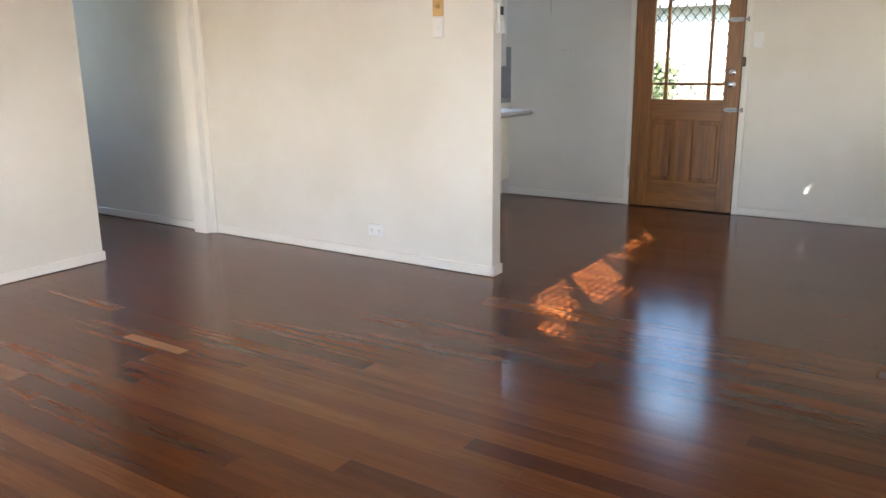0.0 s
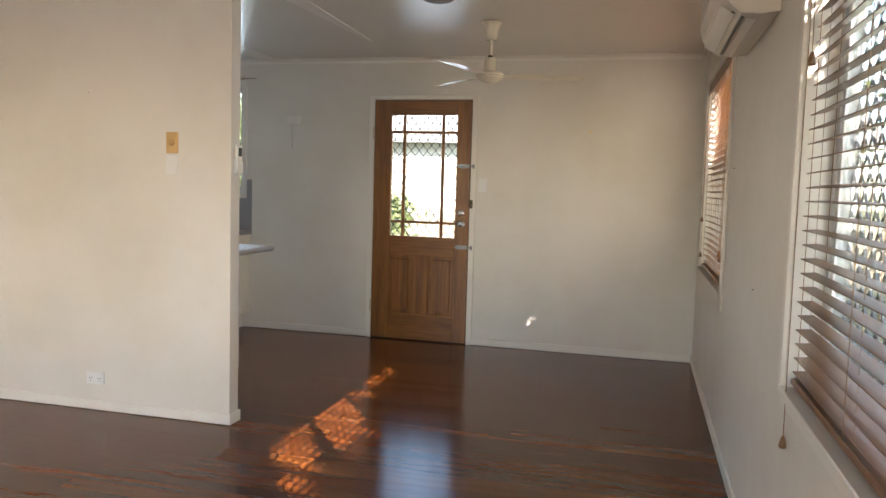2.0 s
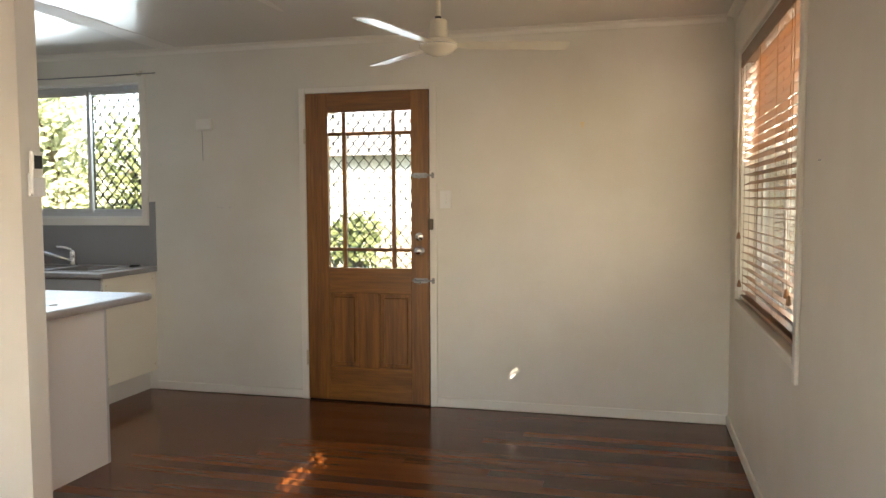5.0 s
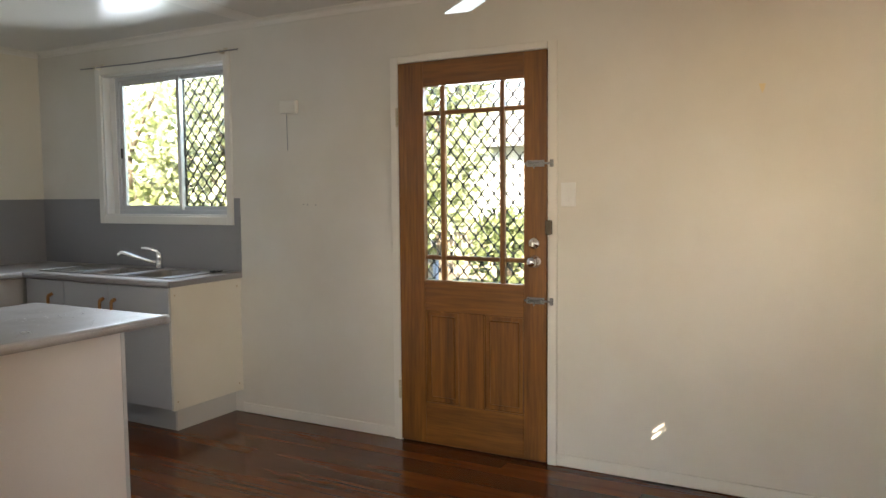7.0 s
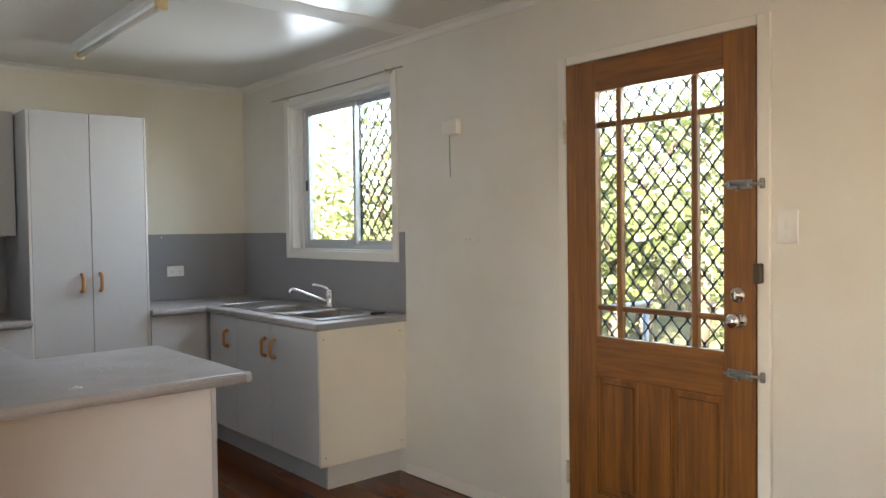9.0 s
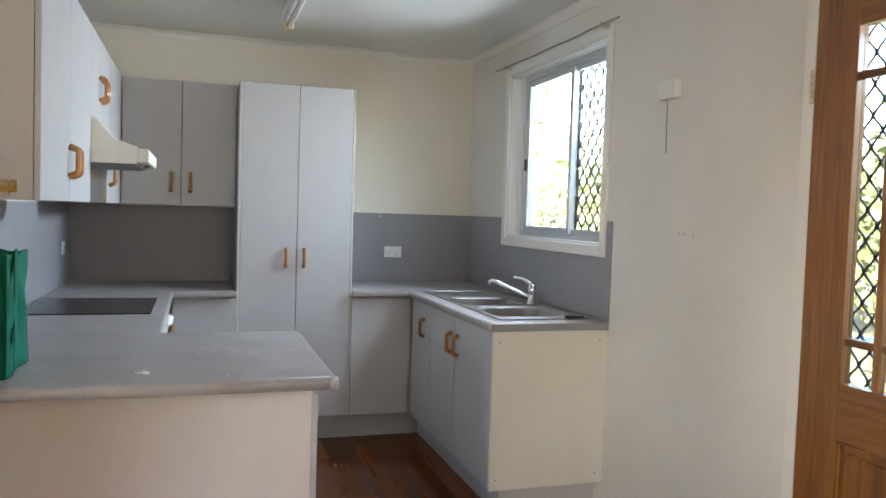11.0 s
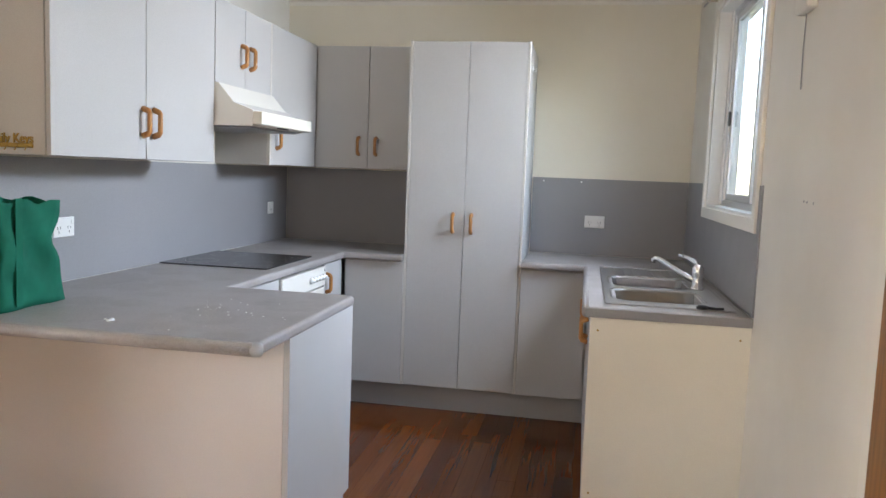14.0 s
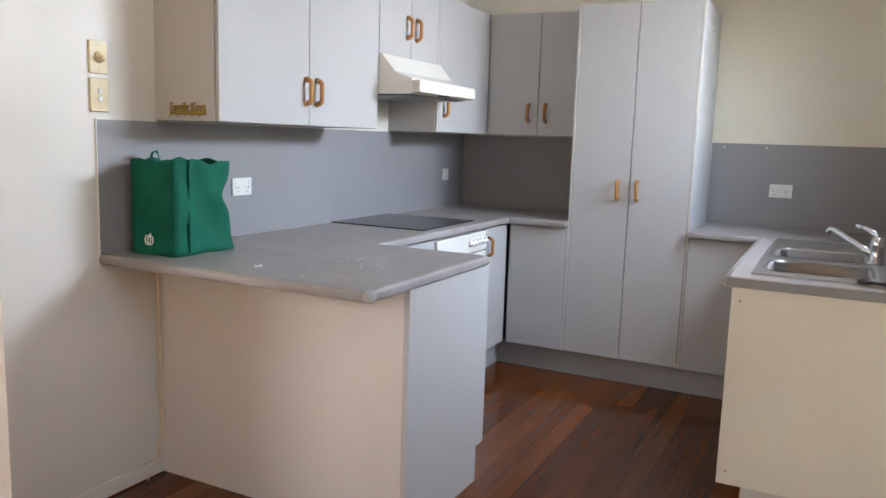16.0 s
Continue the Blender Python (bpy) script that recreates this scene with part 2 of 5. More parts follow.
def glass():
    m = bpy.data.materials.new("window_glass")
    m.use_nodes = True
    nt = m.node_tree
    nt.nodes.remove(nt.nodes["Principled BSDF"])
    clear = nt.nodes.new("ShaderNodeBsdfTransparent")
    # Grey tint put into the glass to dim the bright view outside.
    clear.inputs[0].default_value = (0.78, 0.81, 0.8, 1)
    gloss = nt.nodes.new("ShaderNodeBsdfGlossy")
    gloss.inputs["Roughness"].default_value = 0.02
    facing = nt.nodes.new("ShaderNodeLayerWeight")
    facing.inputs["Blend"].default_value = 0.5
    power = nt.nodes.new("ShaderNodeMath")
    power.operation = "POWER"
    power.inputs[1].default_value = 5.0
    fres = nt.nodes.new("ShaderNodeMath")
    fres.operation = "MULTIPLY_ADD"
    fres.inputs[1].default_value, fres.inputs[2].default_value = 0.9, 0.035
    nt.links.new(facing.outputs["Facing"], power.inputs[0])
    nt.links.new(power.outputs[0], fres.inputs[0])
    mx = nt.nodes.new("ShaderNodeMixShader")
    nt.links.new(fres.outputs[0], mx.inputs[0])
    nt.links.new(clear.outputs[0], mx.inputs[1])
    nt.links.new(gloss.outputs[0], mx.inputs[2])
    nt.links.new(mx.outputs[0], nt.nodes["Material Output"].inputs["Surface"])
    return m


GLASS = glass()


def leafy(name, lo, hi):
    """Thin leaves: part of the light is scattered back, part passes through."""
    m = bpy.data.materials.new(name)
    m.use_nodes = True
    nt = m.node_tree
    nt.nodes.remove(nt.nodes["Principled BSDF"])
    geo = nt.nodes.new("ShaderNodeNewGeometry")
    tone = ramp(m, geo.outputs["Random Per Island"], [(0.0, lo), (1.0, hi)])
    front, through_leaf, both = (nt.nodes.new("ShaderNodeBsdf" + k) for k in ("Diffuse", "Translucent", "Glossy"))
    half = nt.nodes.new("ShaderNodeMixShader")
    half.inputs[0].default_value = 0.45
    shine = nt.nodes.new("ShaderNodeMixShader")
    shine.inputs[0].default_value = 0.03
    both.inputs["Roughness"].default_value = 0.45
    link(m, tone, front.inputs[0])
    link(m, tone, through_leaf.inputs[0])
    link(m, front.outputs[0], half.inputs[1])
    link(m, through_leaf.outputs[0], half.inputs[2])
    link(m, half.outputs[0], shine.inputs[1])
    link(m, both.outputs[0], shine.inputs[2])
    link(m, shine.outputs[0], nt.nodes["Material Output"].inputs["Surface"])
    return m


LEAF = leafy("foliage", (0.1, 0.125, 0.045), (0.24, 0.26, 0.12))
# Lighter copy of the foliage: outdoor glare is put into the leaf colour.
GLARELEAF = leafy("glare_paled_foliage", (0.3, 0.33, 0.19), (0.5, 0.52, 0.35))
BARK = mat("bark", (0.13, 0.1, 0.075), 0.85)
GRASS = painted("lawn", (0.16, 0.155, 0.075), 0.9, 0.5, 0.6)
PAVE = painted("concrete_path", (0.42, 0.4, 0.37), 0.85, 0.25, 0.4)
HOUSE = painted("weatherboard_white", (0.75, 0.75, 0.72), 0.6)
FARHOUSE = painted("weatherboard_grey_white", (0.5, 0.51, 0.51), 0.6)
ROOF = painted("roof_tile_grey", (0.25, 0.24, 0.24), 0.7, 0.3)
BRICKISH = painted("tan_brick", (0.22, 0.16, 0.12), 0.8, 0.3)
SHEET = painted("sheet_fence", (0.085, 0.1, 0.085), 0.6, 0.3)
FENCE = painted("fence_timber", (0.3, 0.25, 0.2), 0.8, 0.4)


# ---- mesh helpers ----
ORIGIN = {}


def cube(bm, x0, x1, y0, y1, z0, z1, bevel=0.0, seg=1):
    r = bmesh.ops.create_cube(bm, size=1.0)
    v = r["verts"]
    bmesh.ops.transform(bm, verts=v, matrix=Matrix.Translation(((x0 + x1) / 2, (y0 + y1) / 2, (z0 + z1) / 2)) @ Matrix.Diagonal((abs(x1 - x0), abs(y1 - y0), abs(z1 - z0), 1)))
    if bevel:
        edges = list({e for q in v for e in q.link_edges})
        bmesh.ops.bevel(bm, geom=edges, offset=bevel, segments=seg, affect="EDGES", profile=0.5)
    return bm


def box(x0, x1, y0, y1, z0, z1, bevel=0.0, seg=1):
    return cube(bmesh.new(), x0, x1, y0, y1, z0, z1, bevel, seg)


def lathe(profile, centre=(0, 0, 0), axis="z", n=32, bm=None):
    """A turned solid: profile of (radius, height) round an axis through centre."""
    bm = bm or bmesh.new()
    rings = []
    for r, h in profile:
        ring = []
        for i in range(n):
            a = 2 * math.pi * i / n
            u, w = r * math.cos(a), r * math.sin(a)
            p = {"z": (u, w, h), "x": (h, u, w), "y": (w, h, u)}[axis]
            ring.append(bm.verts.new(Vector(p) + Vector(centre)))
        rings.append(ring)
    for a, b in zip(rings, rings[1:]):
        for i in range(n):
            bm.faces.new((a[i], a[(i + 1) % n], b[(i + 1) % n], b[i]))
    bm.faces.new(rings[0][::-1])
    bm.faces.new(rings[-1])
    bmesh.ops.recalc_face_normals(bm, faces=bm.faces[:])
    return bm


def tube(points, radius, n=8, bm=None, flat=1.0):
    """A round bar swept along points; radius may be a list."""
    bm = bm or bmesh.new()
    pts = [Vector(p) for p in points]
    rings = []
    side = None
    for i, p in enumerate(pts):
        d = (pts[min(i + 1, len(pts) - 1)] - pts[max(i - 1, 0)]).normalized()
        if side is None:
            side = d.orthogonal().normalized()
        side = (side - d * side.dot(d)).normalized()
        up = d.cross(side)
        r = radius[i] if isinstance(radius, (list, tuple)) else radius
        rings.append([bm.verts.new(p + r * (math.cos(2 * math.pi * k / n) * side + flat * math.sin(2 * math.pi * k / n) * up)) for k in range(n)])
    for a, b in zip(rings, rings[1:]):
        for i in range(n):
            bm.faces.new((a[i], a[(i + 1) % n], b[(i + 1) % n], b[i]))
    bm.faces.new(rings[0][::-1])
    bm.faces.new(rings[-1])
    bmesh.ops.recalc_face_normals(bm, faces=bm.faces[:])
    return bm


def prism(outline, axis, a, b, bevel=0.0, bm=None):
    """An outline in the plane across axis, drawn out from a to b. x: (y, z), y: (x, z), z: (x, y)."""
    bm = bm or bmesh.new()

    def at(p, h):
        return {"x": (h, p[0], p[1]), "y": (p[0], h, p[1]), "z": (p[0], p[1], h)}[axis]

    low = [bm.verts.new(at(p, a)) for p in outline]
    high = [bm.verts.new(at(p, b)) for p in outline]
    n = len(outline)
    for i in range(n):
        bm.faces.new((low[i], low[(i + 1) % n], high[(i + 1) % n], high[i]))
    bm.faces.new(low[::-1])
    bm.faces.new(high)
    bmesh.ops.recalc_face_normals(bm, faces=bm.faces[:])
    if bevel:
        bmesh.ops.bevel(bm, geom=bm.edges[:], offset=bevel, segments=2, affect="EDGES", profile=0.5)
    return bm


def thing(name, label, category, at=(0, 0, 0), group="", kind=""):
    ob = new(name)
    ob.location = at
    ob.empty_display_size = 0.1
    ORIGIN[ob] = Vector(at)
    return tagged(ob, label, category, group, kind)


def part(name, bm, material, parent=None, label="", smooth=False):
    """Links a mesh drawn in world places under a thing or a part."""
    me = bpy.data.meshes.new(name)
    o = ORIGIN.get(parent, Vector((0, 0, 0)))
    bmesh.ops.translate(bm, verts=bm.verts[:], vec=-o)
    bm.to_mesh(me)
    bm.free()
    me.materials.append(material)
    if smooth:
        for p in me.polygons:
            p.use_smooth = True
    ob = new(name, me)
    ob.parent = parent
    ORIGIN[ob] = o
    if label:
        ob["label"] = label
    return ob


def solid(name, bm, material, label, category, group="", kind="", smooth=False):
    """A thing that is one mesh; its origin is the middle of its underside."""
    xs, ys, zs = ([v.co[i] for v in bm.verts] for i in range(3))
    at = Vector(((min(xs) + max(xs)) / 2, (min(ys) + max(ys)) / 2, min(zs)))
    bmesh.ops.translate(bm, verts=bm.verts[:], vec=-at)
    ob = part(name, bm, material, None, "", smooth)
    ob.location = at
    ORIGIN[ob] = at
    return tagged(ob, label, category, group, kind)


def structure(name, bm, material, label, category="wall"):
    return tagged(part(name, bm, material), label, category, kind="structure")


def wall_x(y0, y1, x0, x1, z0, z1, holes):
    """A wall along x between y0 and y1 with holes (x0, x1, z0, z1)."""
    bm = bmesh.new()
    xs = sorted({x0, x1, *(h[0] for h in holes), *(h[1] for h in holes)})
    for a, b in zip(xs, xs[1:]):
        mid = (a + b) / 2
        cuts = sorted((h[2], h[3]) for h in holes if h[0] < mid < h[1])
        z = z0
        for c0, c1 in cuts:
            if c0 > z + 1e-4:
                cube(bm, a, b, y0, y1, z, c0)
            z = c1
        if z < z1 - 1e-4:
            cube(bm, a, b, y0, y1, z, z1)
    bmesh.ops.remove_doubles(bm, verts=bm.verts[:], dist=1e-5)
    return bm


def wall_y(x0, x1, y0, y1, z0, z1, holes):
    bm = wall_x(-x1, -x0, y0, y1, z0, z1, holes)
    bmesh.ops.rotate(bm, verts=bm.verts[:], cent=(0, 0, 0), matrix=Matrix.Rotation(radians(90), 3, "Z"))
    return bm


# ---- plan ----
XE, XW, YN, YH, YP, CEILZ = 0.69, -5.083, 6.815, 4.31, 4.22, 2.4
XP, YS, XL, YHALL = -1.86, -2.2, -4.19, 3.27
DX0, DX1 = -1.988, -1.142
KW = (-4.396, -3.254, 1.226, 2.185)
W1 = (0.75, 3.0, 0.76, 2.13)
W2 = (4.9, 6.48, 0.79, 2.13)
BT = 0.885
# Unseen opening added in the south wall to let in fill light.
FILL_OPENING = (-3.0, -0.6, 0.6, 2.1)

structure("wall_north", wall_x(YN, YN + 0.13, -7.6, XE + 0.13, -0.3, CEILZ + 0.1, [(DX0 - 0.006, DX1 + 0.006, -0.02, 2.056), KW]), WALL, "off-white painted wall with front door and kitchen window")
structure("wall_east", wall_y(XE, XE + 0.13, YS - 0.1, YN, -0.3, CEILZ + 0.1, [W1, W2]), WALL, "off-white painted wall with two blind-covered windows")
structure("wall_west", box(XW - 0.1, XW, YH, YN, -0.3, CEILZ + 0.1), WARMWALL, "painted kitchen wall behind the tall pantry, warm light in its colour")
structure("wall_partition", box(-7.6, XP, YP, YH, -0.3, CEILZ + 0.1), WALL, "off-white painted partition wall between lounge and kitchen")
structure("wall_lounge", box(XL - 0.1, XL, YS, YHALL, -0.3, CEILZ + 0.1), WALL, "plain off-white lounge wall beside the hall opening")
structure("wall_hall", box(-7.6, XL - 0.1, YHALL - 0.1, YHALL, -0.3, CEILZ + 0.1), WALL, "plain hall wall in shade")
# The hole is an addition out of view that brightens the hall.
structure("wall_hall_end", wall_y(-7.7, -7.6, YHALL - 0.1, YN, -0.3, CEILZ + 0.1, [(YHALL + 0.1, 4.1, 0.9, 2.1)]), WALL, "plain unseen wall closing the hall, opened to let light in")
structure("wall_south", wall_x(YS - 0.1, YS, XL - 0.1, XE, -0.3, CEILZ + 0.1, [FILL_OPENING]), WALL, "plain off-white unseen wall behind the lounge with an added opening")

# ceiling, with the flush joints of its sheets
bm = box(-7.7, XE + 0.13, YS - 0.1, YN + 0.13, CEILZ, CEILZ + 0.1)
structure("ceiling", bm, CEIL, "glossy off-white painted sheet ceiling", "ceiling")


def joint(x, half, y0, y1, seed):
    rnd = random.Random(seed)
    n = 26
    left, right = [], []
    for i in range(n + 1):
        f = i / n
        w = half * (0.9 + 0.2 * rnd.random()) * (1 if y1 > YN - 0.2 else min(1, 0.15 + 4 * (1 - f)))
        left.append((x - w + 0.01 * (f - 0.5), y0 + f * (y1 - y0)))
        right.append((x + w + 0.01 * (f - 0.5), y0 + f * (y1 - y0)))
    return prism(left + right[::-1], "z", CEILZ - 0.0025, CEILZ + 0.002)


structure("ceiling_joint_1", joint(-3.0, 0.085, YH, YN - 0.03, 1), JOINT, "matt plastered joint between ceiling sheets", "ceiling joint")
structure("ceiling_joint_2", joint(-1.78, 0.085, YS, 6.05, 2), JOINT, "matt plastered joint between ceiling sheets", "ceiling joint")


def cornice(name, axis, at, a, b, sign):
    """Small coved cornice between wall and ceiling; sign: the way it stands out from the wall."""
    d, h = 0.045, 0.026
    prof = [(0, CEILZ - h - 0.012), (0.006 * sign, CEILZ - h - 0.012), (0.008 * sign, CEILZ - h)]
    for i in range(1, 6):
        t = radians(15 * i)
        prof.append((sign * (d - (d - 0.008) * math.cos(t)), CEILZ - h + (h - 0.006) * math.sin(t)))
    prof += [(sign * d, CEILZ - 0.006), (sign * (d + 0.004), CEILZ), (0, CEILZ)]
    bm = prism([(at + p, z) for p, z in prof], "y" if axis == "x_of" else "x", a, b)
    structure(name, bm, TRIM, "narrow painted cornice at the ceiling", "cornice")


cornice("cornice_north", "y_of", YN, XW + 0.05, XE - 0.05, -1)
cornice("cornice_kitchen", "y_of", YH, XW + 0.05, XP, 1)
cornice("cornice_west", "x_of", XW, YH + 0.002, YN - 0.002, 1)
cornice("cornice_east", "x_of", XE, YS, YN - 0.002, -1)


def skirting(name, x0, x1, y0, y1):
    bm = box(x0, x1, y0, y1, 0.0025, 0.062, 0.003)
    structure(name, bm, TRIM, "low white painted skirting board", "skirting")


T = 0.012
skirting("baseboard_1", DX1 + 0.05, XE, YN - T, YN)
skirting("baseboard_2", -3.165, DX0 - 0.052, YN - T, YN)
skirting("baseboard_3", XE - T, XE, YS, YN - T)
skirting("baseboard_4", -4.25, XP, YP - T, YP)
skirting("baseboard_5", XP, XP + T, YP - T, YH + T)
skirting("baseboard_6", -2.469, XP, YH, YH + T)
skirting("baseboard_7", XL, XL + T, YS, YHALL + T)
skirting("baseboard_8", -7.6, -4.38, YP - T, YP)
skirting("baseboard_9", -7.6, XL, YHALL, YHALL + T)

# hall door frame
hf = thing("door_1", "white painted hall door jamb with a strike plate", "door frame", (-4.31, 4.19, 0), kind="structure")
part("jamb", box(-4.385, -4.25, 4.145, YP, 0, 2.06, 0.004), TRIM, hf)
part("architrave", box(-4.25, -4.2, 4.198, YP, 0.0, 2.1, 0.003), TRIM, hf)
part("head", box(-4.385, -4.25, YHALL, 4.145, 2.03, 2.1, 0.004), TRIM, hf)
part("strike_plate", box(-4.388, -4.384, 4.16, 4.19, 0.96, 1.02, 0.001), GALV, hf, "steel strike plate")
structure("wall_hall_lintel", box(-4.34, XL, YHALL, 4.145, 2.1, CEILZ + 0.1), WALL, "plain wall above the hall opening")


# ---- windows ----
def grille(x0, x1, z0, z1, y, cw=0.078, ch=0.098, depth=0.006, w=0.0034, turn=False):
    """Diamond security grille: upright wavy strips that touch at their knots."""
    verts, faces = [], []
    n = max(1, round((x1 - x0) / (cw / 2)))
    a = (x1 - x0) / n
    steps = max(2, round((z1 - z0) / (ch / 8)))

    def wave(p):
        p = p % 1.0
        tri = 4 * p if p < 0.25 else (2 - 4 * p if p < 0.75 else 4 * p - 4)
        return max(-1, min(1, 1.25 * tri))

    for i in range(n + 1):
        xc = x0 + i * a
        first = len(verts)
        for j in range(steps + 1):
            z = z0 + (z1 - z0) * j / steps
            x = xc + (a / 2) * wave(z / ch) * (1 if i % 2 else -1)
            x = min(max(x, x0), x1)
            knot = 1.3 if abs(wave(z / ch)) > 0.98 else 1.0
            for dx, dy in ((-w, 0), (w, 0), (w, depth), (-w, depth)):
                verts.append((x + dx * knot, y + dy, z))
        for j in range(steps):
            o = first + 4 * j
            for k in range(4):
                faces.append((o + k, o + (k + 1) % 4, o + 4 + (k + 1) % 4, o + 4 + k))
    if turn:
        verts = [(q[1], q[0], q[2]) for q in verts]
    me = bpy.data.meshes.new("grille")
    me.from_pydata(verts, [], faces)
    bm = bmesh.new()
    bm.from_mesh(me)
    bmesh.ops.recalc_face_normals(bm, faces=bm.faces[:])
    return bm


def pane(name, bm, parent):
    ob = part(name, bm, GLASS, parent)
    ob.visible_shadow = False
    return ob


def frame_bars(parent, name, x0, x1, z0, z1, y0, y1, w, material, turn=False):
    """Four bars of a rectangular frame, each a part."""
    for a, b, c, d in ((x0, x0 + w, z0, z1), (x1 - w, x1, z0, z1), (x0 + w, x1 - w, z0, z0 + w), (x0 + w, x1 - w, z1 - w, z1)):
        bm = box(a, b, y0, y1, c, d, 0.002) if not turn else box(y0, y1, a, b, c, d, 0.002)
        part(name, bm, material, parent)


# kitchen window
kw = thing("window_1", "white-trimmed aluminium sliding kitchen window with security grille", "window", ((KW[0] + KW[1]) / 2, YN, KW[2]), kind="structure")
a, b, c, d = KW
for q in (box(a - 0.05, a, YN - 0.016, YN, c - 0.052, d + 0.052, 0.003), box(b, b + 0.05, YN - 0.016, YN, c - 0.052, d + 0.052, 0.003),
          box(a, b, YN - 0.016, YN, d, d + 0.052, 0.003), box(a, b, YN - 0.016, YN, c - 0.052, c, 0.003)):
    part("architrave", q, TRIM, kw)
for q in (box(a, a + 0.012, YN, YN + 0.1, c, d), box(b - 0.012, b, YN, YN + 0.1, c, d), box(a + 0.012, b - 0.012, YN, YN + 0.1, d - 0.012, d), box(a + 0.012, b - 0.012, YN, YN + 0.1, c, c + 0.012)):
    part("window_reveal", q, REVEAL, kw)
part("window_stop", box(a + 0.012, a + 0.062, YN + 0.055, YN + 0.118, c + 0.012, d - 0.012, 0.003), REVEAL, kw, "white painted window stop")
a, b, c, d = a + 0.062, b - 0.012, c + 0.012, d - 0.012
frame_bars(kw, "window_frame", a, b, c, d, YN + 0.06, YN + 0.12, 0.028, ALU)
mid = -3.76
frame_bars(kw, "sash_frame", a + 0.03, mid + 0.03, c + 0.028, d - 0.028, YN + 0.07, YN + 0.09, 0.03, ALU)
frame_bars(kw, "sash_frame", mid - 0.005, b - 0.028, c + 0.028, d - 0.028, YN + 0.092, YN + 0.112, 0.024, ALU)
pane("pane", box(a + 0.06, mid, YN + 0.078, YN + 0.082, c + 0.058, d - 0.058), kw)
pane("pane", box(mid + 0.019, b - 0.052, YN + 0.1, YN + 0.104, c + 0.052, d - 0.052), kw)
part("grille", grille(mid + 0.02, b - 0.03, c + 0.03, d - 0.03, YN + 0.118, w=0.0046), MESHBAR, kw, "black diamond security grille")
frame_bars(kw, "grille_frame", mid + 0.0, b - 0.01, c + 0.014, d - 0.014, YN + 0.113, YN + 0.126, 0.022, BLACK)
part("sash_latch", box(a + 0.034, a + 0.044, YN + 0.058, YN + 0.07, 1.62, 1.69, 0.002), BLACK, kw)

# curtain wire over the kitchen window
rod = thing("curtain_rod", "thin white curtain wire on small brackets above window", "curtain rod", (-3.81, 6.75, 2.22))
part("wire", tube([(-4.53 + 1.44 * i / 12, 6.757 + 0.004 * math.sin(i * 1.7), 2.232 - 0.006 * math.sin(math.pi * i / 12)) for i in range(13)], 0.0045, 8), GALV, rod, smooth=True)
for x in (-4.38, -3.24):
    part("bracket", box(x - 0.008, x + 0.008, 6.75, YN, 2.222, 2.242, 0.003), HINGE, rod)
    part("bracket", box(x - 0.014, x + 0.014, YN - 0.004, YN, 2.205, 2.262, 0.001), HINGE, rod)


def east_window(name, span, label, splits):
    y0, y1, z0, z1 = span
    w = thing(name, label, "window", (XE, (y0 + y1) / 2, z0), kind="structure")
    for q in (box(XE - 0.016, XE, y0 - 0.045, y0, z0 - 0.085, z1 + 0.045, 0.003), box(XE - 0.016, XE, y1, y1 + 0.045, z0 - 0.02, z1 + 0.045, 0.003),
              box(XE - 0.016, XE, y0, y1, z1, z1 + 0.045, 0.003)):
        part("architrave", q, TRIM, w)
    part("window_sill", box(XE - 0.022, XE + 0.1, y0 + 0.001, y1 - 0.001, z0 - 0.02, z0 + 0.006, 0.004), TRIM, w)
    part("apron", box(XE - 0.012, XE, y0, y1, z0 - 0.045, z0 - 0.0225, 0.002), TRIM, w)
    for q in (box(XE, XE + 0.1, y0, y0 + 0.012, z0, z1), box(XE, XE + 0.1, y1 - 0.012, y1, z0, z1), box(XE, XE + 0.1, y0 + 0.012, y1 - 0.012, z1 - 0.012, z1)):
        part("window_reveal", q, REVEAL, w)
    a, b, c, d = y0 + 0.012, y1 - 0.012, z0, z1 - 0.012
    frame_bars(w, "window_frame", a, b, c, d, XE + 0.085, XE + 0.13, 0.03, ALU, True)
    edges = [a + 0.03, *splits, b - 0.03]
    for i, (p, q) in enumerate(zip(edges, edges[1:])):
        p, q = p - (0.012 if i else 0), q + (0.012 if i < len(splits) else 0)
        x = XE + 0.09 + 0.016 * (i % 2)
        frame_bars(w, "sash_frame", p, q, c + 0.03, d - 0.03, x, x + 0.016, 0.032, ALU, True)
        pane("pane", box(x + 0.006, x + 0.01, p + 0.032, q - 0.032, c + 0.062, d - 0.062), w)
    part("grille", grille(a + 0.03, b - 0.03, c + 0.03, d - 0.03, XE + 0.126, w=0.003, turn=True), GALV, w, "grey diamond security grille")
    return w


east_window("window_2", W1, "aluminium lounge window with white trim behind a blind", [1.48, 2.03])
east_window("window_3", W2, "aluminium dining window with white trim behind a blind", [5.69])


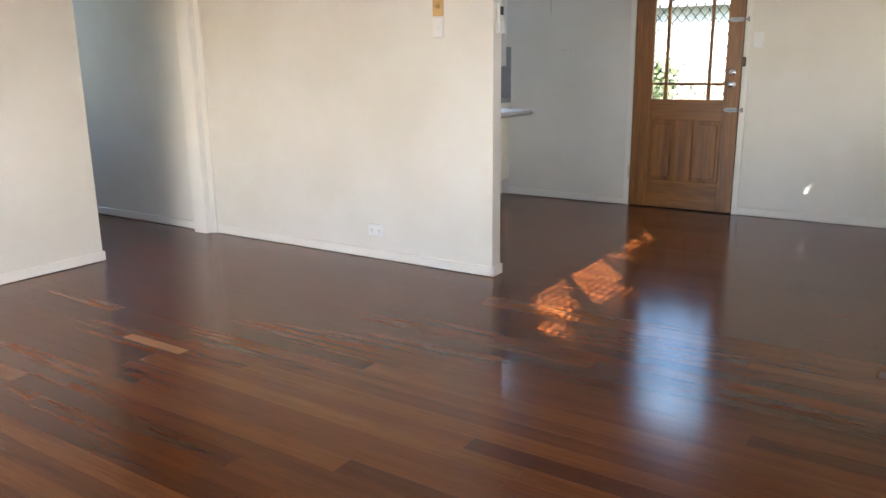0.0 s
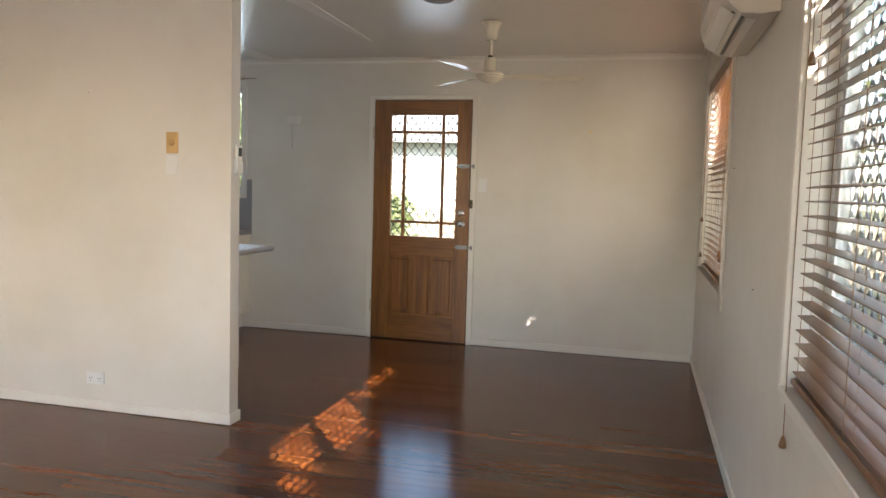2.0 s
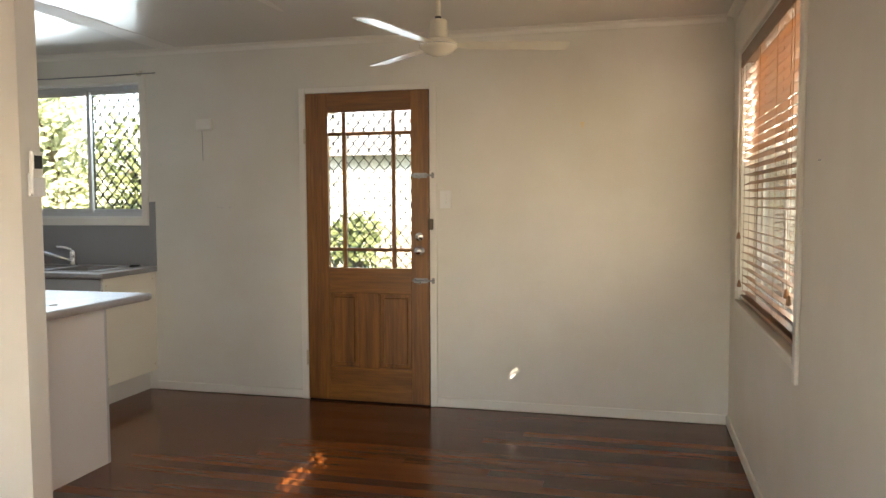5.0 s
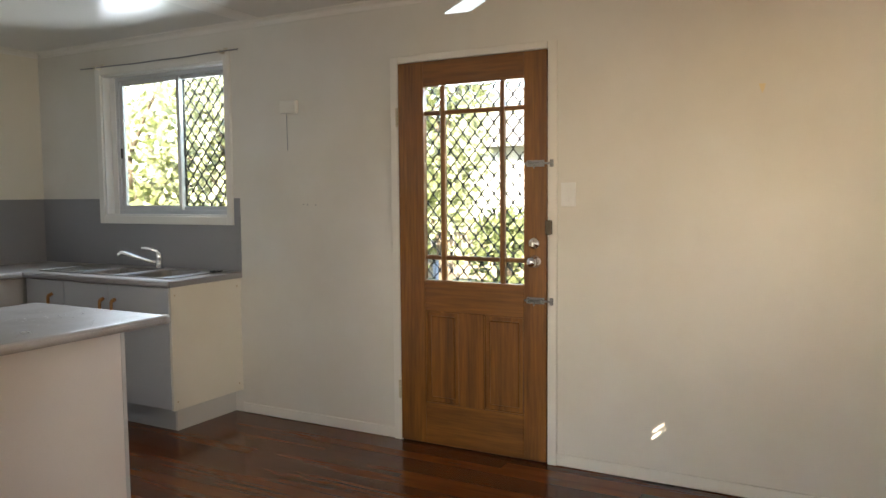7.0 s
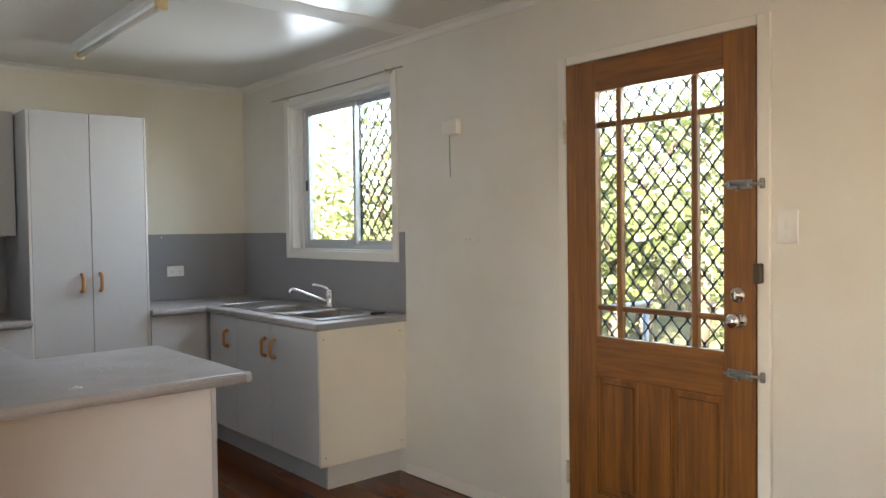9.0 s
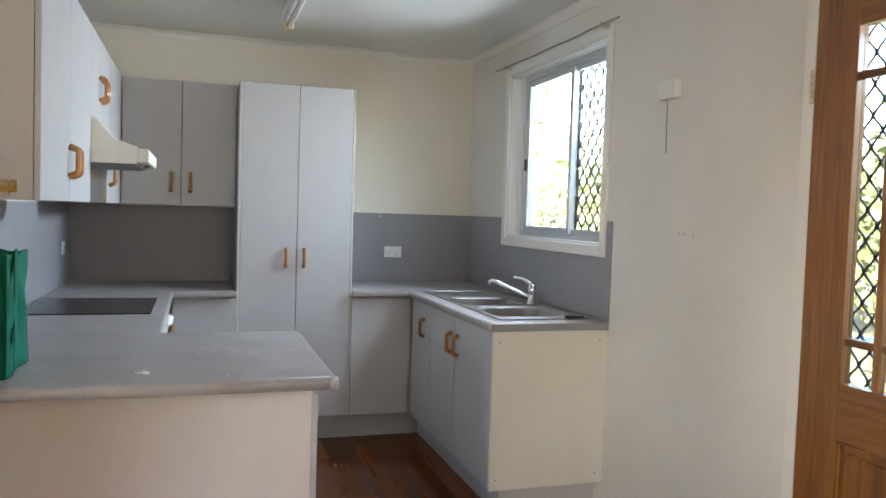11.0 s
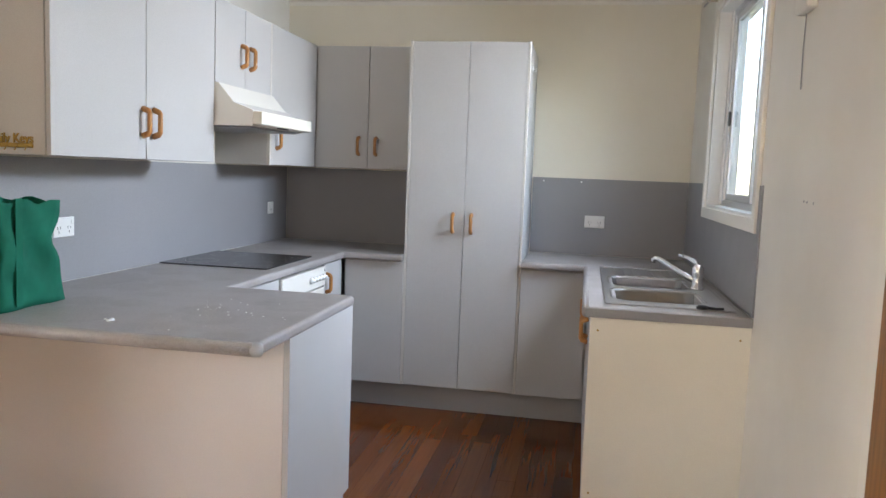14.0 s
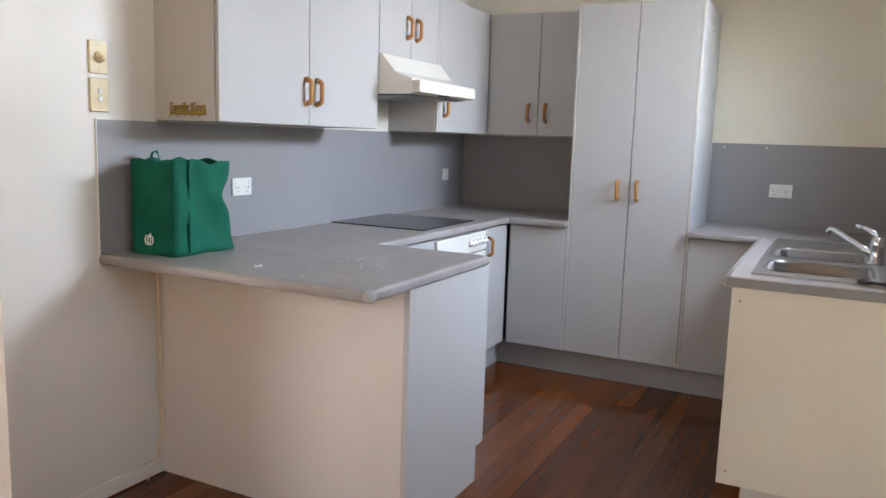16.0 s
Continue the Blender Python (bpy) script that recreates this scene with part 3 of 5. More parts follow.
def blind(span, label, x, tilt, lift):
    """A timber venetian blind: valance, slats, bottom rail, ladder cords, pull cords."""
    y0, y1, z0, z1 = span
    y0, y1 = y0 + 0.022, y1 - 0.022
    top = z1 - 0.02
    bl = thing("venetian_blind", label, "blind", (x, (y0 + y1) / 2, z0 + lift))
    part("headrail", box(x - 0.028, x + 0.028, y0, y1, top - 0.045, top, 0.003), SLAT, bl)
    part("valance", box(x - 0.042, x - 0.032, y0 - 0.006, y1 + 0.006, top - 0.07, top + 0.004, 0.003), SLAT, bl, "stained timber valance")
    pitch = 0.0415
    n = int((top - 0.075 - z0 - lift - 0.03) / pitch) + 1
    bm = bmesh.new()
    cube(bm, -0.022, 0.022, -(y1 - y0) / 2, (y1 - y0) / 2, -0.0014, 0.0014, 0.001)
    me = bpy.data.meshes.new("slat")
    bm.to_mesh(me)
    bm.free()
    me.materials.append(SLAT)
    rnd = random.Random(len(label))
    for i in range(n):
        z = z0 + lift + 0.04 + i * pitch
        s = new("slat", me)
        s.parent = bl
        f = i / (n - 1)
        s.matrix_basis = pose(0, 0, z - z0 - lift, 0, tilt(f) + rnd.uniform(-1.2, 1.2), rnd.uniform(-0.12, 0.12))
    part("bottom_rail", box(x - 0.027, x + 0.027, y0, y1, z0 + lift, z0 + lift + 0.02, 0.004), SLAT, bl, "thick stained timber bottom rail")
    k = max(2, round((y1 - y0) / 0.55) + 1)
    for i in range(k):
        y = y0 + 0.09 + (y1 - y0 - 0.18) * i / (k - 1)
        for dx in (-0.0265, 0.0265):
            part("ladder_cord", tube([(x + dx, y, z0 + lift + 0.02), (x + dx, y, top - 0.05)], 0.0011, 5), CORD, bl)
        part("lift_cord", tube([(x, y + 0.012, z0 + lift + 0.02), (x, y + 0.012, top - 0.05)], 0.0009, 5), CORD, bl)
    return bl, top, x


def cord(parent, x, y, top, end):
    c = part("pull_cord", tube([(x, y, top), (x - 0.002, y + 0.003, (top + end) / 2), (x, y, end + 0.03)], 0.0013, 6), CORD, parent, "hanging pull cord")
    part("tassel", lathe([(0.0035, 0.036), (0.006, 0.03), (0.0105, 0.012), (0.011, 0.003), (0.008, 0.0)], (x, y, end), n=12), SLAT, c, "turned timber tassel", True)


b1, top1, bx1 = blind(W1, "open brown timber venetian blind in the lounge window", XE + 0.035, lambda f: -26.0 if 0.71 < f < 0.99 else (-12.0 if 0.42 < f < 0.71 else -5.0), 0.016)
cord(b1, XE - 0.012, 2.92, top1 - 0.05, 0.6)
cord(b1, XE - 0.014, 2.86, top1 - 0.05, 1.68)
b2, top2, bx2 = blind(W2, "brown timber venetian blind tilted half closed, sunlit", XE + 0.035, lambda f: -28.0 if 0.48 < f < 0.51 else 11.0, 0.016)
cord(b2, XE - 0.012, 6.4, top2 - 0.05, 1.13)
cord(b2, XE - 0.013, 6.33, top2 - 0.05, 0.88)
cord(b2, XE - 0.012, 5.0, top2 - 0.05, 0.96)
cord(b2, XE - 0.014, 5.04, top2 - 0.05, 0.98)


# ---- front door ----
df = thing("door_frame", "white painted front door frame with narrow architrave", "door frame", (-1.565, YN, 0), kind="structure")
for q in (box(DX0 - 0.052, DX0 - 0.004, YN - 0.016, YN, 0, 2.09, 0.003), box(DX1 + 0.004, DX1 + 0.052, YN - 0.016, YN, 0, 2.09, 0.003), box(DX0 - 0.004, DX1 + 0.004, YN - 0.016, YN, 2.054, 2.09, 0.003)):
    part("architrave", q, TRIM, df)
part("threshold", box(DX0, DX1, YN - 0.004, YN + 0.13, -0.01, 0.006, 0.002), SUBFLOOR, df, "dark worn timber threshold")
for q in (box(DX0 - 0.006, DX0 - 0.003, YN, YN + 0.13, 0, 2.056), box(DX1 + 0.003, DX1 + 0.006, YN, YN + 0.13, 0, 2.056)):
    part("jamb", q, TRIM, df)

front = thing("door_2", "varnished timber front door, glazed top, two lower panels", "door", (-1.565, 6.815, 0.01), kind="structure")
Y0, Y1 = 6.795, 6.833
GX0, GX1, GZ0, GZ1 = -1.833, -1.261, 0.9, 1.92
part("stile", box(DX0, GX0, Y0, Y1, 0.01, 2.05, 0.002), DOORWOOD, front)
part("stile", box(GX1, DX1, Y0, Y1, 0.01, 2.05, 0.002), DOORWOOD, front)
part("rail", box(GX0, GX1, Y0, Y1, GZ1, 2.05, 0.002), DOORRAIL, front)
part("rail", box(GX0, GX1, Y0, Y1, 0.735, GZ0, 0.002), DOORRAIL, front)
part("rail", box(GX0, GX1, Y0, Y1, 0.01, 0.235, 0.002), DOORRAIL, front)
part("mullion", box(-1.63, -1.485, Y0, Y1, 0.235, 0.735, 0.002), DOORWOOD, front)
for p0, p1 in ((GX0, -1.63), (-1.485, GX1)):
    bm = bmesh.new()
    cube(bm, p0, p1, Y0 + 0.014, Y1 - 0.006, 0.235, 0.735)
    cube(bm, p0 + 0.028, p1 - 0.028, Y0 + 0.006, Y0 + 0.016, 0.263, 0.707, 0.007)
    part("panel", bm, DOORWOOD, front, "fielded timber panel")
    for e in (box(p0, p1, Y0 + 0.004, Y0 + 0.014, 0.235, 0.243, 0.003), box(p0, p1, Y0 + 0.004, Y0 + 0.014, 0.727, 0.735, 0.003), box(p0, p0 + 0.008, Y0 + 0.004, Y0 + 0.014, 0.243, 0.727, 0.003), box(p1 - 0.008, p1, Y0 + 0.004, Y0 + 0.014, 0.243, 0.727, 0.003)):
        part("panel_bead", e, DOORWOOD, front)
for m in (-1.722, -1.382):
    part("glazing_bar", box(m - 0.013, m + 0.013, Y0 + 0.006, Y1 - 0.004, GZ0, GZ1, 0.004), DOORWOOD, front)
bars_x = [(GX0, -1.735), (-1.709, -1.395), (-1.369, GX1)]
bars_z = [(GZ0, 1.01), (1.032, 1.771), (1.791, GZ1)]
for m in (1.781, 1.021):
    for p0, p1 in bars_x:
        part("glazing_bar", box(p0, p1, Y0 + 0.007, Y1 - 0.004, m - 0.011, m + 0.011, 0.004), DOORRAIL, front)
for p0, p1 in bars_x:
    for q0, q1 in bars_z:
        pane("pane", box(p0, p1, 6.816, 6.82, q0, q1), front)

for z in (1.77, 0.287):
    h = part("hinge", box(DX0 - 0.016, DX0 + 0.002, Y0 - 0.005, Y0 + 0.004, z - 0.05, z + 0.05, 0.002), HINGE, front, "painted steel butt hinge")
    for i in range(5):
        part("knuckle", lathe([(0.006, z - 0.05 + 0.02 * i + 0.001), (0.006, z - 0.05 + 0.02 * i + 0.019)], (DX0 - 0.003, Y0 - 0.007, 0), n=10), HINGE, h, "", True)
kn = part("door_knob", lathe([(0.03, Y0), (0.031, Y0 - 0.006), (0.013, Y0 - 0.012), (0.012, Y0 - 0.03), (0.024, Y0 - 0.036), (0.0265, Y0 - 0.052), (0.02, Y0 - 0.064), (0.004, Y0 - 0.067)], (-1.2, 0, 1.02), "y", 28), CHROME, front, "chrome door knob", True)
part("deadbolt", lathe([(0.029, Y0), (0.029, Y0 - 0.008), (0.024, Y0 - 0.013), (0.011, Y0 - 0.015), (0.01, Y0 - 0.02)], (-1.205, 0, 1.11), "y", 28), CHROME, front, "chrome deadbolt", True)
part("thumb_turn", box(-1.209, -1.201, Y0 - 0.032, Y0 - 0.018, 1.094, 1.126, 0.003), CHROME, front)
for z in (1.503, 0.825):
    bo = part("slide_bolt", box(-1.245, -1.152, Y0 - 0.003, Y0, z - 0.016, z + 0.016, 0.001), GALV, front, "galvanised slide bolt")
    part("bolt_rod", tube([(-1.255, Y0 - 0.009, z), (-1.105, Y0 - 0.009, z)], 0.0055, 10), GALV, bo, "", True)
    for x in (-1.236, -1.165):
        part("bolt_guide", box(x - 0.007, x + 0.007, Y0 - 0.018, Y0 - 0.003, z - 0.011, z + 0.011, 0.003), GALV, bo)
    part("bolt_handle", tube([(-1.2, Y0 - 0.009, z), (-1.2, Y0 - 0.014, z - 0.016), (-1.2, Y0 - 0.022, z - 0.022)], 0.004, 8), GALV, bo, "", True)
    part("keeper", box(-1.122, -1.106, YN - 0.032, YN - 0.016, z - 0.018, z + 0.018, 0.003), GALV, df, "galvanised bolt keeper")
part("latch_keeper", box(-1.14, -1.112, YN - 0.046, YN - 0.016, 1.155, 1.225, 0.004), DARKMETAL, df, "dark metal night-latch keeper")

# security screen outside the door
sd = thing("screen_door", "aluminium security screen door with black diamond grille", "screen door", (-1.565, 6.9, 0.01), kind="structure")
frame_bars(sd, "screen_frame", DX0, DX1, 0.01, 2.05, 6.895, 6.92, 0.06, ALU)
part("mid_rail", box(DX0 + 0.06, DX1 - 0.06, 6.895, 6.92, 0.68, 0.78, 0.002), ALU, sd)
part("grille", grille(DX0 + 0.06, DX1 - 0.06, 0.78, 1.99, 6.903, 0.072, 0.092), MESHBAR, sd, "black diamond security grille")
part("kick_panel", box(DX0 + 0.06, DX1 - 0.06, 6.903, 6.912, 0.07, 0.68), ALU, sd)


# ---- kitchen cabinets ----
def handle(parent, p, out, up=0.1):
    """Bowed timber D handle at p, standing out along out."""
    p, o = Vector(p), Vector(out)
    pts = []
    for i in range(13):
        f = i / 12
        z = up / 2 * (1 - 2 * f)
        d = 0.028 * min(1, (math.sin(math.pi * min(max(f, 0.0), 1.0)) * 2.6) ** 0.7) if 0 < f < 1 else 0.0
        pts.append(p + o * (d + 0.002) + Vector((0, 0, z)))
    return part("handle", tube(pts, [0.011] * 2 + [0.0095] * 9 + [0.011] * 2, 10), PINE, parent, "honey timber D handle", True)


def door_panel(parent, axis, face, a, b, z0, z1, out, gap=0.0021, material=None):
    """A cabinet door 16 mm thick whose outer face lies at face."""
    back = face - out * 0.016
    lo, hi = min(face, back), max(face, back)
    bm = box(a + gap, b - gap, lo, hi, z0 + gap, z1 - gap, 0.0012) if axis == "y" else box(lo, hi, a + gap, b - gap, z0 + gap, z1 - gap, 0.0012)
    return part("door", bm, material or CAB, parent)


UZ0, UZ1, UF = 1.35, 2.066, 4.613
# wall cabinets on the partition
u = thing("wall_cabinet", "pale grey laminate double wall cabinet above the bench", "cabinet", (-3.0, YH, UZ0), "wall cabinets")
part("body", box(-3.515, -2.474, YH, UF - 0.018, UZ0 + 0.001, UZ1, 0.001), CABSIDE, u)
for a, b, hx in ((-2.99, -2.476, -2.965), (-3.513, -2.99, -3.035)):
    dd = door_panel(u, "y", UF, a, b, UZ0, UZ1, 1)
    handle(dd, (hx, UF, 1.487), (0, 1, 0))
u = thing("wall_cabinet", "short grey laminate cabinet above the range hood", "cabinet", (-3.81, YH, 1.7), "wall cabinets")
part("body", box(-4.108, -3.517, YH, UF - 0.018, 1.702, UZ1, 0.001), CABSIDE, u)
for a, b, hx in ((-3.812, -3.517, -3.77), (-4.108, -3.812, -3.86)):
    dd = door_panel(u, "y", UF, a, b, 1.7, UZ1, 1)
    handle(dd, (hx, UF, 1.845), (0, 1, 0))
u = thing("wall_cabinet", "grey laminate single-door cabinet beside the range hood", "cabinet", (-4.44, YH, UZ0), "wall cabinets")
part("body", box(-4.776, -4.11, YH, UF - 0.018, UZ0 + 0.001, UZ1, 0.001), CABSIDE, u)
dd = door_panel(u, "y", UF, -4.776, -4.128, UZ0, UZ1, 1)
part("edge_panel", box(-4.127, -4.11, UF - 0.018, UF, UZ0, UZ1, 0.001), EDGE, u)
handle(dd, (-4.185, UF, 1.487), (0, 1, 0))
u = thing("wall_cabinet", "grey laminate corner wall cabinet beside the pantry", "cabinet", (-4.93, 4.93, UZ0), "wall cabinets")
part("body", box(XW, -4.798, YH + 0.001, 5.242, UZ0 + 0.001, UZ1, 0.001), CABSIDE, u)
for a, b, hy in ((UF + 0.003, 4.937, 4.882), (4.937, 5.24, 4.988)):
    dd = door_panel(u, "x", -4.78, a, b, UZ0, UZ1, 1)
    handle(dd, (-4.78, hy, 1.484), (1, 0, 0))

# pantry
p = thing("pantry_cabinet", "tall grey laminate two-door pantry with timber handles", "cabinet", (-4.8, 5.57, 0))
part("body", box(XW, -4.531, 5.246, 5.894, 0.145, 2.052, 0.001), CAB, p)
for a, b, hy in ((5.258, 5.572, 5.512), (5.572, 5.884, 5.614)):
    dd = door_panel(p, "x", -4.513, a, b, 0.145, 2.05, 1)
    handle(dd, (-4.513, hy, 1.073), (1, 0, 0))
part("edge_panel", box(-4.531, -4.512, 5.244, 5.258, 0.145, 2.052, 0.001), EDGE, p)
part("edge_panel", box(-4.531, -4.512, 5.884, 5.896, 0.145, 2.052, 0.001), EDGE, p)
part("hook", tube([(-4.72, 5.896, 1.93), (-4.72, 5.91, 1.928), (-4.72, 5.912, 1.94)], 0.004, 8), WHITE, p, "small white stick-on hook")
part("hook", box(-4.73, -4.71, 5.8945, 5.898, 1.92, 1.955, 0.002), WHITE, p)

# base cabinets
c1 = thing("base_cabinet", "grey laminate base cabinet door beside the pantry", "cabinet", (-4.8, 5.08, 0), "base cabinets")
part("body", box(XW, -4.52, 4.93, 5.243, 0.145, 0.845), CAB, c1)
door_panel(c1, "x", -4.503, 4.905, 5.243, 0.145, 0.842, 1)
c2 = thing("base_cabinet", "grey laminate corner base cabinet next to pantry", "cabinet", (-4.8, 6.06, 0), "base cabinets")
part("body", box(XW, -4.52, 5.897, 6.79, 0.145, 0.845), CAB, c2)
door_panel(c2, "x", -4.503, 5.897, 6.256, 0.145, 0.842, 1)
c3 = thing("sink_cabinet", "grey laminate sink cabinet with cream end panel", "cabinet", (-3.8, 6.53, 0), "base cabinets")
part("body", box(-4.5, -3.19, 6.279, YN - 0.002, 0.145, 0.7), CAB, c3)
part("end_panel", box(-3.188, -3.17, 6.262, YN, 0.142, 0.846, 0.001), CREAM, c3, "cream melamine end panel")
for a, b, hx in ((-4.48, -4.1, -4.22), (-4.1, -3.685, -3.735), (-3.685, -3.19, -3.632)):
    dd = door_panel(c3, "y", 6.262, a, b, 0.145, 0.842, -1)
    handle(dd, (hx, 6.262, 0.705), (0, -1, 0))
for z in (0.19, 0.8):
    for y in (6.29, 6.78):
        part("screw_cap", lathe([(0.004, -3.171), (0.004, -3.1685)], (0, y, z), "x", 10), BRASS, c3)
c4 = thing("oven_cabinet", "pale base cabinet with door beside the oven", "cabinet", (-4.35, 4.6, 0), "base cabinets")
part("body", box(-4.5, -4.2, YH + 0.001, 4.87, 0.145, 0.845), CAB, c4)
dd = door_panel(c4, "y", 4.888, -4.5, -4.2, 0.145, 0.842, 1)
handle(dd, (-4.228, 4.888, 0.74), (0, 1, 0))
c5 = thing("peninsula_cabinet", "pale pink-white melamine backed peninsula base cabinet", "cabinet", (-2.75, 4.85, 0), "base cabinets")
part("bar_back", box(-2.488, -2.47, YH + 0.001, 5.377, 0.0, 0.846, 0.001), PINKISH, c5, "pinkish white bar back panel")
part("end_panel", prism([(-2.47, 0.0), (-2.47, 0.846), (-3.082, 0.846), (-3.082, 0.14), (-3.018, 0.14), (-3.018, 0.0)], "y", 5.378, 5.396), CAB, c5, "grey laminate end panel with toe notch")
part("body", box(-3.05, -2.49, YH + 0.001, 5.375, 0.145, 0.845), CAB, c5)
for a, b in ((4.93, 5.375),):
    door_panel(c5, "x", -3.068, a, b, 0.145, 0.842, -1)
c6 = thing("base_cabinet", "narrow grey filler cabinet beside the oven", "cabinet", (-3.3, 4.6, 0), "base cabinets")
part("body", box(-3.6, -3.052, YH + 0.001, 4.87, 0.145, 0.845), CAB, c6)
door_panel(c6, "y", 4.888, -3.6, -3.07, 0.145, 0.842, 1)
k = thing("kickboard", "grey laminate kickboard under the kitchen cabinets", "kickboard", (-4.57, 5.6, 0))
part("board", box(-4.588, -4.572, 4.83, 6.356, 0.0, 0.143), KICK, k)
part("board", box(-4.572, -3.25, 6.34, 6.356, 0.0, 0.143), KICK, k)
part("board", box(-4.572, -3.06, 4.814, 4.83, 0.0, 0.143), KICK, k)
part("board", box(-3.03, -3.014, 4.83, 5.376, 0.0, 0.143), KICK, k)
part("return_board", box(-3.249, -3.233, 6.34, YN - 0.001, 0.0, 0.141), PLINTH, k, "cream plinth return under the sink end")

# oven under the hob
ov = thing("oven", "white enamel built-under electric oven with control knobs", "oven", (-3.9, 4.6, 0.145))
part("body", box(-4.199, -3.602, YH + 0.03, 4.87, 0.146, 0.845), ENAMEL, ov)
part("control_panel", box(-4.19, -3.61, 4.87, 4.9, 0.735, 0.835, 0.004), ENAMEL, ov, "white control panel")
for i in range(5):
    part("knob", lathe([(0.017, 4.9), (0.0165, 4.912), (0.01, 4.913), (0.0095, 4.924)], (-4.15 + 0.045 * i, 0, 0.785), "y", 16), WHITE, ov, "", True)
part("knob_mark", box(-4.178, -4.172, 4.9, 4.9015, 0.81, 0.82), BLACK, ov)
part("oven_door", box(-4.19, -3.61, 4.87, 4.895, 0.2, 0.725, 0.005), ENAMEL, ov)
part("door_window", box(-4.1, -3.7, 4.895, 4.897, 0.3, 0.58, 0.001), HOBGLASS, ov)
part("oven_handle", tube([(-4.15, 4.895, 0.68), (-4.15, 4.925, 0.68), (-3.65, 4.925, 0.68), (-3.65, 4.895, 0.68)], 0.008, 8), ENAMEL, ov, "", True)


# benchtops: bullnosed front edges, one continuous worktop on each side of the pantry
def nosed(path, z0, z1):
    """Closed outline in plan drawn up from z0 to z1 with rounded rims."""
    bm = prism(path, "z", z0, z1)
    rims = [e for e in bm.edges if abs(e.verts[0].co.z - e.verts[1].co.z) < 1e-6]
    bmesh.ops.bevel(bm, geom=rims, offset=0.0135, segments=4, affect="EDGES", profile=0.5)
    return bm


bt = solid("benchtop", nosed([(-2.211, YH + 0.001), (-2.211, 5.394), (-2.227, 5.41), (-3.048, 5.41), (-3.063, 5.396), (-3.063, 4.913), (-4.46, 4.913), (-4.46, 5.243), (XW + 0.001, 5.243), (XW + 0.001, YH + 0.001)], BT - 0.037, BT), BENCH,
           "grey speckled laminate benchtop with rounded edge, dusty rings", "benchtop")
part("edge_roll", tube([(-2.2292, YH + 0.002, BT - 0.0185), (-2.2292, 4.9, BT - 0.0185), (-2.2292, 5.389, BT - 0.0185)], 0.0195, 20), BENCH, bt, "rounded laminate front edge", True)
part("end_cap", lathe([(0.0185, 5.389), (0.0198, 5.391), (0.0198, 5.399), (0.0175, 5.4125), (0.004, 5.414)], (-2.2292, 0, BT - 0.0185), "y", 20), KICK, bt, "grey plastic end cap on the rolled edge", True)
bt2 = solid("benchtop", nosed([(XW + 0.001, 5.898), (-4.465, 5.898), (-4.465, 6.23), (-3.155, 6.23), (-3.155, YN - 0.001), (XW + 0.001, YN - 0.001)], BT - 0.037, BT), BENCH,
            "grey speckled laminate sink benchtop with rounded edge", "benchtop")


def cut(ob, x0, x1, y0, y1):
    """Cuts an upright rectangular hole through a worktop."""
    bm = box(x0, x1, y0, y1, BT - 0.2, BT + 0.2)
    me = bpy.data.meshes.new("cutter")
    bm.to_mesh(me)
    bm.free()
    c = new("cutter", me)
    mod = ob.modifiers.new("hole", "BOOLEAN")
    mod.operation, mod.object, mod.solver = "DIFFERENCE", c, "EXACT"
    made = bpy.data.meshes.new_from_object(ob.evaluated_get(bpy.context.evaluated_depsgraph_get()))
    ob.modifiers.clear()
    ob.data = made
    bpy.data.objects.remove(c)


part("edge_roll", tube([(-4.446, 6.2485, BT - 0.0185), (-3.8, 6.2485, BT - 0.0185), (-3.157, 6.2485, BT - 0.0185)], 0.0195, 20), BENCH, bt2, "rounded laminate front edge", True)
part("end_strip", box(-3.1555, -3.1525, 6.243, YN - 0.002, BT - 0.036, BT - 0.003, 0.001), SPLASH, bt2, "grey laminate end strip")
cut(bt2, -4.07, -3.36, 6.36, 6.68)

# splashbacks
sp = structure("splashback_1", box(XW + 0.006, -2.216, YH + 0.0005, YH + 0.005, BT, 1.345), SPLASH, "grey laminate splashback along the hob wall", "splashback")
part("edge_strip", box(-2.2155, -2.2115, YH + 0.0005, YH + 0.007, BT, 1.347, 0.001), TRIM, sp)
structure("splashback_2", box(XW + 0.0005, XW + 0.005, YH + 0.006, 5.243, BT, 1.345), SPLASH, "grey laminate splashback beside pantry", "splashback")
sp = structure("splashback_3", box(XW + 0.0005, XW + 0.005, 5.898, YN - 0.006, BT, 1.342), SPLASH, "grey laminate splashback on the end wall", "splashback")
for y in (5.965, 6.19):
    part("screw_cap", lathe([(0.005, XW + 0.005), (0.004, XW + 0.0075)], (0, y, 1.322), "x", 10), WHITE, sp, "small white screw cap")
sp = structure("splashback_4", wall_x(YN - 0.005, YN - 0.0005, XW + 0.0005, -3.158, BT, 1.342, [(KW[0] - 0.051, KW[1] + 0.051, KW[2] - 0.053, 1.342)]), SPLASH, "grey laminate splashback under the kitchen window", "splashback")
part("edge_strip", box(-3.1575, -3.154, YN - 0.007, YN - 0.0005, BT, 1.343, 0.001), SPLASH, sp)

